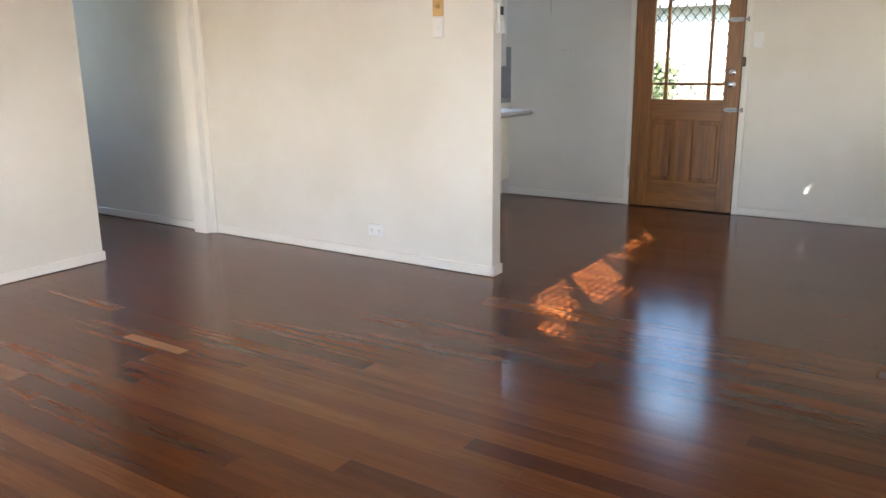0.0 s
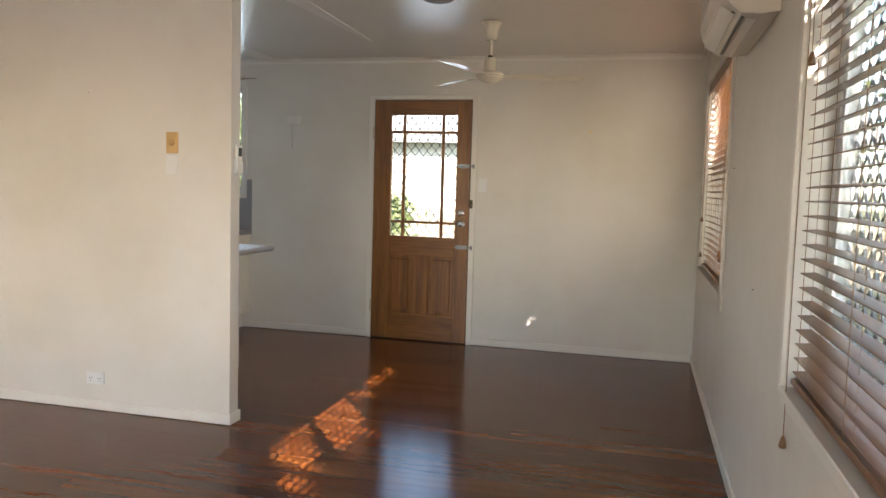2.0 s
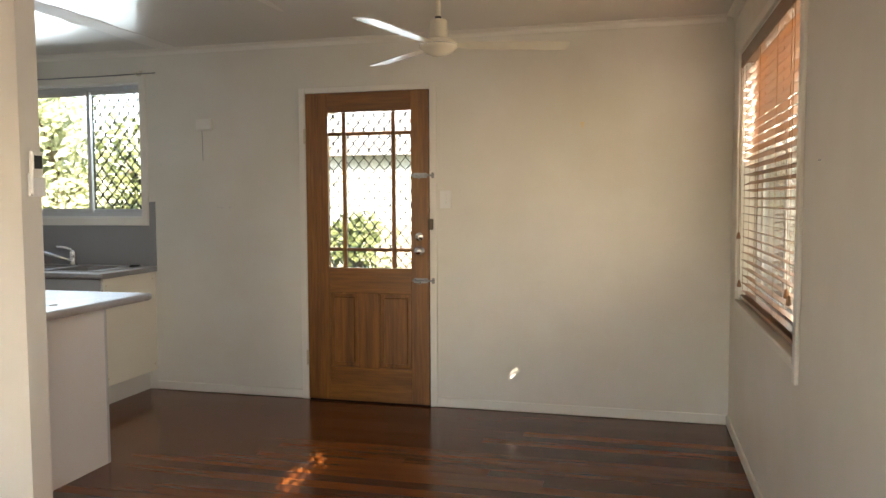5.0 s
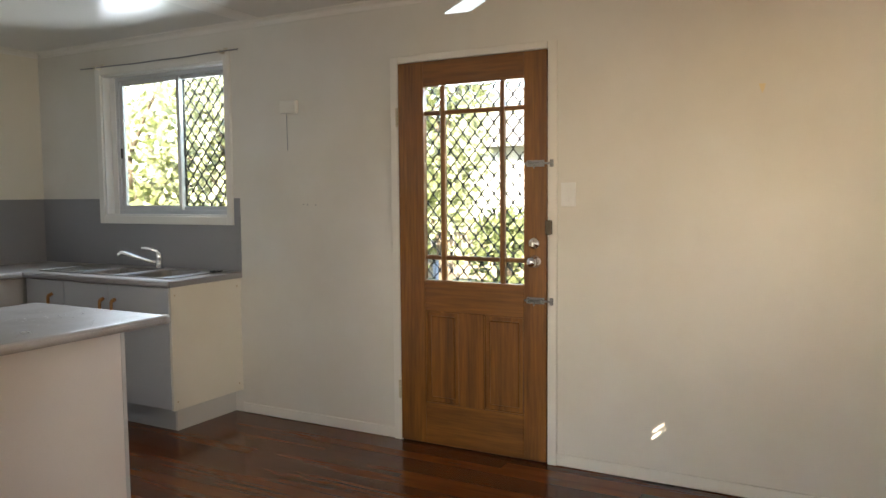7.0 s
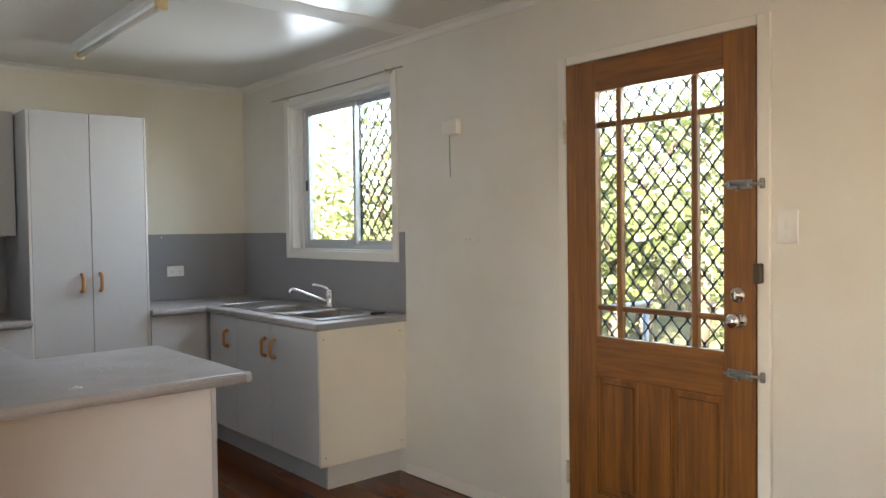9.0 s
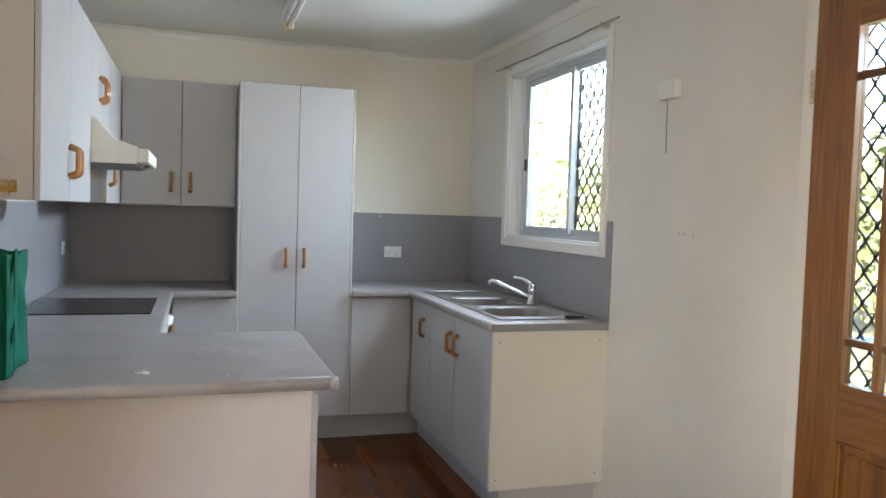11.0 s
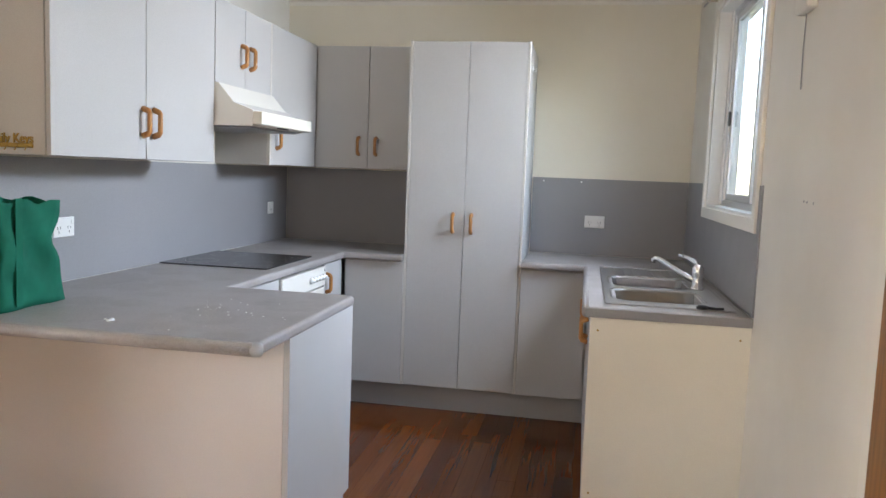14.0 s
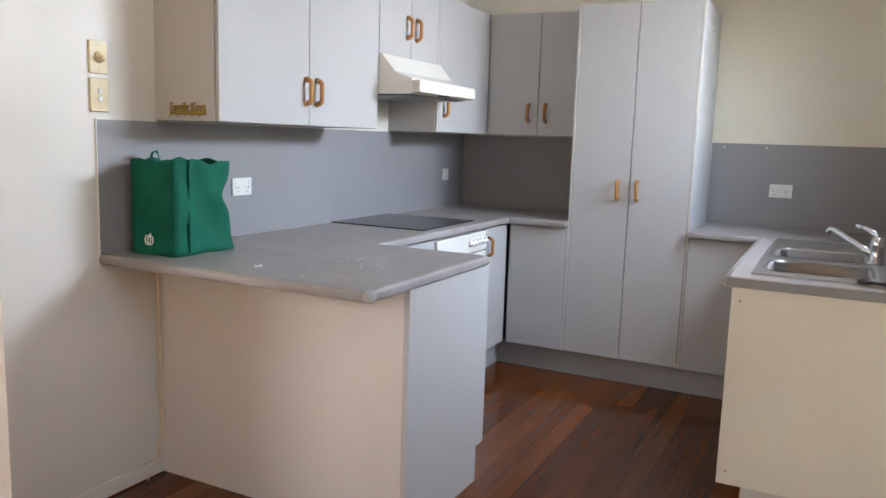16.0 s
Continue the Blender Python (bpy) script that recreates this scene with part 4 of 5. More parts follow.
# hob
hb = thing("cooktop", "black ceramic glass cooktop set into the benchtop", "cooktop", (-3.84, 4.585, BT))
part("glass_plate", box(-4.125, -3.555, 4.325, 4.848, BT, BT + 0.006, 0.002), HOBGLASS, hb)
for x, y, r in ((-3.7, 4.72, 0.09), (-3.98, 4.72, 0.075), (-3.7, 4.46, 0.075), (-3.98, 4.46, 0.09)):
    bm = bmesh.new()
    ins = [bm.verts.new((x + (r - 0.002) * math.cos(i * math.pi / 20), y + (r - 0.002) * math.sin(i * math.pi / 20), BT + 0.0066)) for i in range(40)]
    out = [bm.verts.new((x + r * math.cos(i * math.pi / 20), y + r * math.sin(i * math.pi / 20), BT + 0.0066)) for i in range(40)]
    for i in range(40):
        bm.faces.new((ins[i], out[i], out[(i + 1) % 40], ins[(i + 1) % 40]))
    part("cooking_zone", bm, GREY, hb, "thin grey cooking zone ring")

# range hood
rh = thing("range_hood", "off-white slide-out range hood under the short cabinet", "range hood", (-3.81, 4.55, 1.51))
part("body", prism([(YH, 1.515), (YH, 1.7), (4.628, 1.7), (4.7, 1.617), (4.79, 1.585), (4.79, 1.515)], "x", -4.106, -3.519, 0.003), ENAMEL, rh)
part("front_lip", box(-4.112, -3.513, 4.79, 4.835, 1.522, 1.578, 0.006, 2), CREAM, rh, "yellowed cream front lip")
part("filter", box(-4.08, -3.545, 4.36, 4.77, 1.5085, 1.514, 0.002), GALV, rh, "grease filter panel")
for i in range(3):
    part("switch", box(-3.78 - 0.035 * i, -3.757 - 0.035 * i, 4.8, 4.82, 1.517, 1.5215, 0.001), BLACK, rh)

# sink
sk = thing("sink", "stainless double-bowl sink with ribbed drainer", "sink", (-3.8, 6.52, BT))
SX0, SX1, SY0, SY1 = -4.43, -3.235, 6.312, 6.775
B1, B2 = (-4.085, -3.755), (-3.675, -3.345)


def rounded(x0, x1, y0, y1, r, n=6):
    pts = []
    for cx, cy, a0 in ((x1 - r, y1 - r, 0), (x0 + r, y1 - r, 90), (x0 + r, y0 + r, 180), (x1 - r, y0 + r, 270)):
        for i in range(n + 1):
            t = radians(a0 + 90 * i / n)
            pts.append((cx + r * math.cos(t), cy + r * math.sin(t)))
    return pts


def bowl(x0, x1, y0, y1, deep):
    bm = bmesh.new()
    rings = []
    for off, r, z in ((-0.008, 0.075, BT + 0.006), (0.0, 0.07, BT + 0.0045), (0.006, 0.066, BT - 0.008), (0.014, 0.06, BT - deep + 0.03), (0.05, 0.05, BT - deep)):
        rings.append([bm.verts.new((px, py, z)) for px, py in rounded(x0 + off, x1 - off, y0 + off, y1 - off, r)])
    n = len(rings[0])
    for p, q in zip(rings, rings[1:]):
        for i in range(n):
            bm.faces.new((p[i], p[(i + 1) % n], q[(i + 1) % n], q[i]))
    bm.faces.new(rings[-1])
    bmesh.ops.recalc_face_normals(bm, faces=bm.faces[:])
    return bm


bm = bmesh.new()
for loop in (rounded(SX0, SX1, SY0, SY1, 0.03), rounded(B1[0] + 0.001, B1[1] - 0.001, 6.346, 6.689, 0.069), rounded(B2[0] + 0.001, B2[1] - 0.001, 6.346, 6.689, 0.069)):
    ring = [bm.verts.new((px, py, BT + 0.0045)) for px, py in loop]
    for k in range(len(ring)):
        bm.edges.new((ring[k], ring[(k + 1) % len(ring)]))
bmesh.ops.triangle_fill(bm, use_beauty=True, edges=bm.edges[:])
bmesh.ops.recalc_face_normals(bm, faces=bm.faces[:])
bmesh.ops.solidify(bm, geom=bm.faces[:], thickness=0.003)
rim = part("rim", bm, STEEL, sk)
for q in (B1, B2):
    part("bowl", bowl(q[0], q[1], 6.345, 6.69, 0.17), SHADED_STEEL, sk, "deep rounded bowl", True)
    part("drain", lathe([(0.038, BT - 0.1695), (0.036, BT - 0.167), (0.01, BT - 0.168)], ((q[0] + q[1]) / 2, 6.517, 0), n=20), CHROME, sk, "", True)
for i in range(7):
    part("drainer_rib", box(SX0 + 0.04, B1[0] - 0.03, 6.38 + 0.045 * i, 6.392 + 0.045 * i, BT + 0.004, BT + 0.0075, 0.002), STEEL, sk)
for q in (box(SX0, SX1, SY0, SY0 + 0.012, BT + 0.004, BT + 0.008, 0.002), box(SX0, SX1, SY1 - 0.012, SY1, BT + 0.004, BT + 0.008, 0.002), box(SX0, SX0 + 0.012, SY0 + 0.012, SY1 - 0.012, BT + 0.004, BT + 0.008, 0.002), box(SX1 - 0.012, SX1, SY0 + 0.012, SY1 - 0.012, BT + 0.004, BT + 0.008, 0.002)):
    part("rim_bead", q, STEEL, sk)

tp = thing("mixer_tap", "chrome single-lever kitchen mixer tap behind the sink", "tap", (-3.765, 6.708, BT))
TX, TY = -3.765, 6.708


def off(d, h):
    """A point d metres out from the tap towards the bowl, h above the bench."""
    return (TX - 0.71 * d, TY - 0.71 * d, BT + h)


part("body", lathe([(0.03, BT + 0.006), (0.029, BT + 0.012), (0.022, BT + 0.018), (0.0215, BT + 0.065), (0.024, BT + 0.075), (0.024, BT + 0.098), (0.016, BT + 0.11), (0.004, BT + 0.113)], (TX, TY, 0), n=24), CHROME, tp, "", True)
part("spout", tube([off(0.01, 0.04), off(0.07, 0.06), off(0.15, 0.09), off(0.205, 0.112), off(0.228, 0.116), off(0.24, 0.106), off(0.242, 0.094)], [0.013, 0.0125, 0.012, 0.0115, 0.0115, 0.0125, 0.0125], 14), CHROME, tp, "", True)
part("lever", tube([off(0.0, 0.1), off(0.018, 0.122), off(0.055, 0.136), off(0.105, 0.142)], [0.012, 0.011, 0.009, 0.008], 12, flat=0.6), CHROME, tp, "", True)
pl = thing("sink_plug", "black rubber sink plug with chain lying on the rim", "plug", (-3.245, 6.66, BT + 0.0045))
part("stopper", lathe([(0.021, BT + 0.008), (0.021, BT + 0.014), (0.016, BT + 0.02), (0.006, BT + 0.021)], (-3.237, 6.655, 0), n=18), BLACK, pl, "", True)
part("strap", tube([(-3.237, 6.67, BT + 0.014), (-3.228, 6.7, BT + 0.012), (-3.235, 6.728, BT + 0.013)], 0.005, 8), BLACK, pl, "", True)


# ---- power points and switches ----
def plate(name, label, at, face, w, h, material, kind, group=""):
    """A wall plate at a point of a wall; face: the way it looks out, 'n', 's' or 'e'."""
    x, y, z = at
    t = thing(name, label, "switch" if "switch" in name else "power point", at, group)

    def put(du, dz, hw, hh, d0, d1, bev=0.0):
        if face == "e":
            return box(x + d0, x + d1, y + du - hw, y + du + hw, z + dz - hh, z + dz + hh, bev)
        s = 1 if face == "n" else -1
        lo, hi = sorted((y + s * d0, y + s * d1))
        return box(x + du - hw, x + du + hw, lo, hi, z + dz - hh, z + dz + hh, bev)

    part("plate", put(0, 0, w / 2, h / 2, 0, 0.009, 0.003), material, t)
    if kind == "double":
        for du in (-0.028, 0.028):
            part("rocker", put(du * 1.5, 0.02, 0.006, 0.009, 0.009, 0.013, 0.002), material, t)
            for k, (a, b) in enumerate(((-0.0075, 0.002), (0.0075, 0.002), (0, -0.014))):
                part("pin_slot", put(du + a, b - 0.004, 0.0013, 0.0045, 0.0085, 0.0096), BLACK, t)
    elif kind == "single":
        part("rocker", put(0, 0.018, 0.007, 0.012, 0.009, 0.013, 0.002), material, t)
        for a, b in ((-0.0075, -0.01), (0.0075, -0.01), (0, -0.026)):
            part("pin_slot", put(a, b, 0.0013, 0.0045, 0.0085, 0.0096), BLACK, t)
    elif kind == "three":
        for dz in (0.024, 0.0, -0.024):
            part("rocker", put(0, dz, 0.008, 0.0085, 0.009, 0.0135, 0.002), material, t)
    elif kind == "two":
        for dz in (0.013, -0.013):
            part("rocker", put(0, dz, 0.008, 0.009, 0.009, 0.0135, 0.002), WHITE, t)
    elif kind == "one":
        part("rocker", put(0, 0, 0.008, 0.009, 0.009, 0.0135, 0.002), material, t)
    elif kind == "dial":
        s = 1 if face == "n" else -1
        part("dial", lathe([(0.019, y + s * 0.009), (0.018, y + s * 0.016), (0.0125, y + s * 0.018), (0.011, y + s * 0.034), (0.004, y + s * 0.036)], (x, 0, z), "y", 20), material, t, "", True)
    for dz in (-h / 2 + 0.014, h / 2 - 0.014):
        if kind in ("dial", "one", "two"):
            part("screw", put(0, dz, 0.003, 0.003, 0.009, 0.0105, 0.001), material, t)
    return t


plate("power_point", "white double power point low on partition wall", (-2.706, YP, 0.187), "s", 0.118, 0.074, WHITE, "double", "power points")
plate("power_point", "white double power point on grey splashback behind bag", (-2.916, YH + 0.005, 1.09), "n", 0.118, 0.074, WHITE, "double", "power points")
plate("power_point", "white single power point near the corner splashback", (-4.81, YH + 0.005, 1.092), "n", 0.074, 0.074, WHITE, "single", "power points")
plate("power_point", "white double power point on the end splashback", (XW + 0.005, 6.28, 1.085), "e", 0.118, 0.074, WHITE, "double", "power points")
plate("fan_switch", "yellowed fan speed dial on the lounge wall", (-2.211, YP, 1.52), "s", 0.072, 0.113, TAN, "dial", "switches")
plate("light_switch", "white one-rocker light switch under a fan dial", (-2.211, YP, 1.4), "s", 0.072, 0.108, WHITE, "one", "switches")
plate("light_switch", "white three-rocker light switch beside the front door", (-1.035, YN, 1.35), "s", 0.074, 0.116, WHITE, "three", "switches")
plate("fan_switch", "ivory fan dial plate on the kitchen wall", (-2.23, YH, 1.549), "n", 0.072, 0.108, IVORY, "dial", "switches")
plate("light_switch", "ivory two-rocker light switch under the dial", (-2.23, YH, 1.425), "n", 0.074, 0.112, IVORY, "two", "switches")

rc = thing("remote_control", "air conditioner remote in a white wall holder", "remote control", (XP, 4.275, 1.36))
part("holder", box(XP, XP + 0.012, 4.247, 4.303, 1.36, 1.44, 0.003), WHITE, rc, "white wall holder")
part("holder_front", box(XP + 0.022, XP + 0.026, 4.247, 4.303, 1.36, 1.425, 0.002), WHITE, rc)
part("remote_body", box(XP + 0.004, XP + 0.022, 4.25, 4.3, 1.368, 1.515, 0.004), ENAMEL, rc)
part("display", box(XP + 0.0222, XP + 0.0235, 4.257, 4.293, 1.455, 1.5, 0.0005), DARK, rc)

db = thing("wall_bell", "small white wall box with a hanging cord", "wall box", (-2.745, YN, 1.83))
part("case", box(-2.8, -2.682, YN - 0.032, YN, 1.832, 1.91, 0.005), TRIM, db)
part("cord", tube([(-2.765, YN - 0.008, 1.834), (-2.763, YN - 0.01, 1.73), (-2.762, YN - 0.008, 1.62)], 0.0022, 6), GREY, db)

pc = thing("cable", "loose cream cable hanging beside the peninsula panel", "cable", (-2.45, YH, 0))
part("wire", tube([(-2.454, 4.325, 0.84), (-2.450, 4.327, 0.7), (-2.452, 4.33, 0.5), (-2.447, 4.328, 0.33), (-2.454, 4.332, 0.2), (-2.422, 4.335, 0.1), (-2.427, 4.34, 0.075), (-2.42, 4.335, 0.065), (-2.4, 4.332, 0.045), (-2.37, 4.336, 0.02), (-2.375, 4.338, 0.006)], 0.0045, 8), CABLE, pc, "", True)
bk = solid("bench_bracket", box(-2.34, -2.3, YH, YH + 0.02, BT - 0.06, BT - 0.038, 0.003), TRIM, "small white block under the benchtop corner", "bracket")


# ---- ceiling fittings ----
fan = thing("ceiling_fan", "cream three-blade ceiling fan on a short rod", "ceiling fan", (-0.745, 5.52, 2.0))
FX, FY = -0.745, 5.52
part("canopy", lathe([(0.066, CEILZ - 0.004), (0.068, CEILZ - 0.009), (0.05, CEILZ - 0.045), (0.04, CEILZ - 0.1), (0.036, CEILZ - 0.118), (0.012, CEILZ - 0.12)], (FX, FY, 0), n=28), CREAMPLASTIC, fan, "", True)
part("rod", lathe([(0.0115, CEILZ - 0.12), (0.0115, CEILZ - 0.232)], (FX, FY, 0), n=14), CREAMPLASTIC, fan, "", True)
part("collar", lathe([(0.015, CEILZ - 0.216), (0.016, CEILZ - 0.222), (0.016, CEILZ - 0.232)], (FX, FY, 0), n=14), BLACK, fan, "", True)
part("motor_neck", lathe([(0.038, CEILZ - 0.232), (0.042, CEILZ - 0.24), (0.042, CEILZ - 0.31), (0.042, CEILZ - 0.318)], (FX, FY, 0), n=28), CREAMPLASTIC, fan, "", True)
part("motor", lathe([(0.044, CEILZ - 0.318), (0.08, CEILZ - 0.326), (0.088, CEILZ - 0.337), (0.088, CEILZ - 0.356), (0.076, CEILZ - 0.366), (0.062, CEILZ - 0.38), (0.034, CEILZ - 0.392), (0.006, CEILZ - 0.396)], (FX, FY, 0), n=36), CREAMPLASTIC, fan, "", True)
for ang in (16, 137, 256):
    bm = prism([(0.075, -0.02), (0.11, -0.032), (0.16, -0.05), (0.58, -0.062), (0.6, -0.055), (0.604, 0.0), (0.598, 0.045), (0.58, 0.052), (0.16, 0.045), (0.11, 0.028), (0.075, 0.018)], "z", -0.0012, 0.0012)
    bmesh.ops.transform(bm, verts=bm.verts[:], matrix=Matrix.Translation((FX, FY, CEILZ - 0.347)) @ Matrix.Rotation(radians(ang), 4, "Z") @ Matrix.Rotation(radians(-9), 4, "X"))
    part("blade", bm, CREAMPLASTIC, fan, "long flat cream blade")
part("motor_band", lathe([(0.0885, CEILZ - 0.345), (0.0895, CEILZ - 0.347), (0.0885, CEILZ - 0.349)], (FX, FY, 0), n=36), CHROME, fan, "", True)
part("canopy_gap", lathe([(0.058, CEILZ), (0.058, CEILZ - 0.004)], (FX, FY, 0), n=24), BLACK, fan)

LX, LY = -0.86, 4.62
oy = thing("ceiling_light", "round glass dome ceiling light, switched off", "ceiling light", (LX, LY, 2.3))
part("base", lathe([(0.128, CEILZ), (0.131, CEILZ - 0.012), (0.124, CEILZ - 0.02)], (LX, LY, 0), n=40), CHROME, oy, "", True)
part("dome", lathe([(0.12, CEILZ - 0.018), (0.117, CEILZ - 0.04), (0.1, CEILZ - 0.064), (0.068, CEILZ - 0.082), (0.032, CEILZ - 0.09), (0.004, CEILZ - 0.092)], (LX, LY, 0), n=40), SMOKE, oy, "grey glass dome", True)

tb = thing("fluorescent_light", "white batten ceiling light with yellowed end caps, off", "ceiling light", (-3.74, 5.48, 2.34))
part("channel", prism([(5.44, CEILZ), (5.445, CEILZ - 0.035), (5.462, CEILZ - 0.045), (5.498, CEILZ - 0.045), (5.515, CEILZ - 0.035), (5.52, CEILZ)], "x", -4.34, -3.12, 0.002), WHITE, tb)
part("tube", tube([(-4.33, 5.48, CEILZ - 0.065), (-3.13, 5.48, CEILZ - 0.065)], 0.014, 14), LAMPGLASS, tb, "", True)
for x in (-4.36, -3.14):
    part("end_cap", box(x, x + 0.04, 5.455, 5.505, CEILZ - 0.084, CEILZ, 0.006, 2), IVORY, tb, "yellowed end cap")

ac = thing("air_conditioner", "white split-system air conditioner on the wall, louvre open", "air conditioner", (XE, 3.97, 1.96))
AY0, AY1 = 3.52, 4.42
part("case", prism([(XE, 1.975), (XE, 2.26), (XE - 0.17, 2.265), (XE - 0.205, 2.23), (XE - 0.215, 2.1), (XE - 0.2, 2.04), (XE - 0.165, 2.0), (XE - 0.13, 1.972), (XE - 0.06, 1.967)], "y", AY0, AY1, 0.004), ENAMEL, ac)
part("front_seam", box(XE - 0.2165, XE - 0.2155, AY0 + 0.02, AY1 - 0.02, 2.1, 2.104), GREY, ac)
part("outlet", prism([(XE - 0.158, 1.9925), (XE - 0.118, 1.9665), (XE - 0.113, 1.972), (XE - 0.153, 1.998)], "y", AY0 + 0.06, AY1 - 0.06), BLACK, ac, "dark air outlet")
part("louvre", prism([(XE - 0.198, 2.006), (XE - 0.15, 1.976), (XE - 0.148, 1.979), (XE - 0.196, 2.01)], "y", AY0 + 0.06, AY1 - 0.06), WHITE, ac)
part("louvre", prism([(XE - 0.108, 1.962), (XE - 0.075, 1.957), (XE - 0.075, 1.96), (XE - 0.108, 1.965)], "y", AY0 + 0.06, AY1 - 0.06), WHITE, ac)


# ---- green bag ----
def shopping_bag():
    t = thing("shopping_bag", "green fabric shopping bag standing open on the benchtop", "bag", (-2.46, 4.46, BT))
    rnd = random.Random(4)
    x0, x1, y0, y1, h = -2.578, -2.312, 4.36, 4.565, 0.325
    per = [(x1, y0 + (y1 - y0) * i / 8) for i in range(8)] + [(x1 + (x0 - x1) * i / 12, y1) for i in range(12)] + [(x0, y1 + (y0 - y1) * i / 8) for i in range(8)] + [(x0 + (x1 - x0) * i / 12, y0) for i in range(12)]
    rows = 14
    bm = bmesh.new()
    grid = []
    for r in range(rows + 1):
        f = r / rows
        ring = []
        for i, (x, y) in enumerate(per):
            z = BT + 0.001 + f * h
            dx = dy = 0.0
            if 8 < i < 20:
                s = (i - 8) / 12
                dy = 0.016 * math.sin(math.pi * s) * math.sin(math.pi * f) * math.cos(5 * s) + 0.006 * math.sin(11 * f + 9 * s)
                z += 0.012 * (s - 0.4) * f * (-1)
                dx = 0.042 * max(0.0, (s - 0.55) / 0.45) * math.exp(-((f - 0.62) / 0.15) ** 2)
            if 20 <= i <= 28:
                s = (i - 20) / 8
                dx = 0.062 * math.exp(-((f - 0.6) / 0.16) ** 2) * math.sin(math.pi * min(max(s, 0.12), 0.88)) + 0.01 * math.sin(6 * f)
                if s < 0.2:
                    dx = max(dx, 0.044 * math.exp(-((f - 0.62) / 0.15) ** 2))
                dx -= 0.02 * (1 - f) ** 2
            if 0 < i < 8:
                dx = -0.008 * math.sin(math.pi * i / 8) * math.sin(math.pi * f) + 0.003 * math.sin(8 * f + i)
            if f == 1:
                z += 0.008 * math.sin(i * 1.1)
            ring.append(bm.verts.new((x + dx, y + dy, z)))
        grid.append(ring)
    n = len(per)
    for a, b in zip(grid, grid[1:]):
        for i in range(n):
            bm.faces.new((a[i], a[(i + 1) % n], b[(i + 1) % n], b[i]))
    bm.faces.new(grid[0])
    bmesh.ops.recalc_face_normals(bm, faces=bm.faces[:])
    bmesh.ops.solidify(bm, geom=bm.faces[:], thickness=0.0016)
    part("body", bm, GREEN, t, "", True)
    part("strap", prism([(-2.372, BT + 0.012), (-2.4, BT + 0.012), (-2.402, BT + h + 0.012), (-2.374, BT + h + 0.01)], "y", y1 + 0.006, y1 + 0.0085), GREEN, t, "stitched carry strap")
    part("strap", tube([(-2.44, y0 + 0.02, BT + h - 0.05), (-2.4, y0 + 0.035, BT + h + 0.028), (-2.375, y0 + 0.04, BT + h + 0.028), (-2.36, y0 + 0.02, BT + h - 0.05)], 0.011, 8, flat=0.18), GREEN, t, "folded carry strap", True)
    part("seam", tube([(x1 + 0.002, y1 + 0.001, BT + 0.005), (x1 + 0.003, y1 + 0.002, BT + 0.16), (x1 + 0.002, y1 + 0.001, BT + h)], 0.003, 6), GREEN, t)
    # round white emblem drawn as plain shapes
    cx, cz = 4.445, BT + 0.052
    bm = bmesh.new()
    for r0, cy in ((0.0135, cx - 0.006), (0.0135, cx + 0.006)):
        tube([(x1 + 0.0035, cy + r0 * math.sin(q), cz + 1.15 * r0 * math.cos(q)) for q in [2 * math.pi * i / 20 for i in range(21)]], 0.0022, 6, bm)
    tube([(x1 + 0.0035, cx + 0.002, cz + 0.014), (x1 + 0.0035, cx + 0.008, cz + 0.024)], 0.0028, 6, bm)
    part("emblem", bm, WHITE, t, "round white emblem")
    return t


shopping_bag()

# key rail with raised lettering on the cabinet side
kr = thing("key_rail", "gold-coloured key rail with raised lettering on cabinet side", "key holder", (-2.474, 4.47, 1.37))
part("rail", box(-2.474, -2.468, 4.385, 4.557, 1.372, 1.386, 0.002), BRASS, kr)
tc = bpy.data.curves.new("lettering", "FONT")
tc.body, tc.size, tc.extrude, tc.bevel_depth, tc.align_x = "Family Keys", 0.046, 0.002, 0.0004, "CENTER"
tob = new("lettering", tc)
dg = bpy.context.evaluated_depsgraph_get()
tme = bpy.data.meshes.new_from_object(tob.evaluated_get(dg))
bpy.data.objects.remove(tob)
bm = bmesh.new()
bm.from_mesh(tme)
xs = [v.co.x for v in bm.verts]
wide = max(xs) - min(xs)
bmesh.ops.transform(bm, verts=bm.verts[:], matrix=Matrix.Translation((-2.471, 4.471, 1.387)) @ Matrix.Rotation(radians(90), 4, "Z") @ Matrix.Rotation(radians(90), 4, "X") @ Matrix.Diagonal((0.17 / wide, 0.9, 1, 1)))
part("lettering", bm, BRASS, kr, "raised words Family Keys")
for i in range(5):
    y = 4.4 + 0.035 * i
    part("hook", tube([(-2.468, y, 1.378), (-2.46, y, 1.372), (-2.457, y, 1.364), (-2.453, y, 1.366)], 0.0016, 6), BRASS, kr)

# crumbs on the peninsula
rnd = random.Random(11)
bm = bmesh.new()
for i in range(46):
    x, y = (rnd.gauss(-2.62, 0.1), rnd.gauss(5.12, 0.1)) if i > 8 else (rnd.gauss(-2.352, 0.006), rnd.gauss(4.89, 0.014))
    r = rnd.uniform(0.0012, 0.0035) if i > 8 else rnd.uniform(0.003, 0.0075)
    if -3.0 < x < -2.25 and y < 5.37:
        bmesh.ops.create_icosphere(bm, subdivisions=1, radius=r, matrix=Matrix.Translation((x, y, BT + r * 0.4)) @ Matrix.Diagonal((1.3, 0.9, 0.5, 1)))
solid("plaster_crumbs", bm, CRUMB, "white plaster crumbs scattered on the benchtop", "crumbs", kind="stuff")

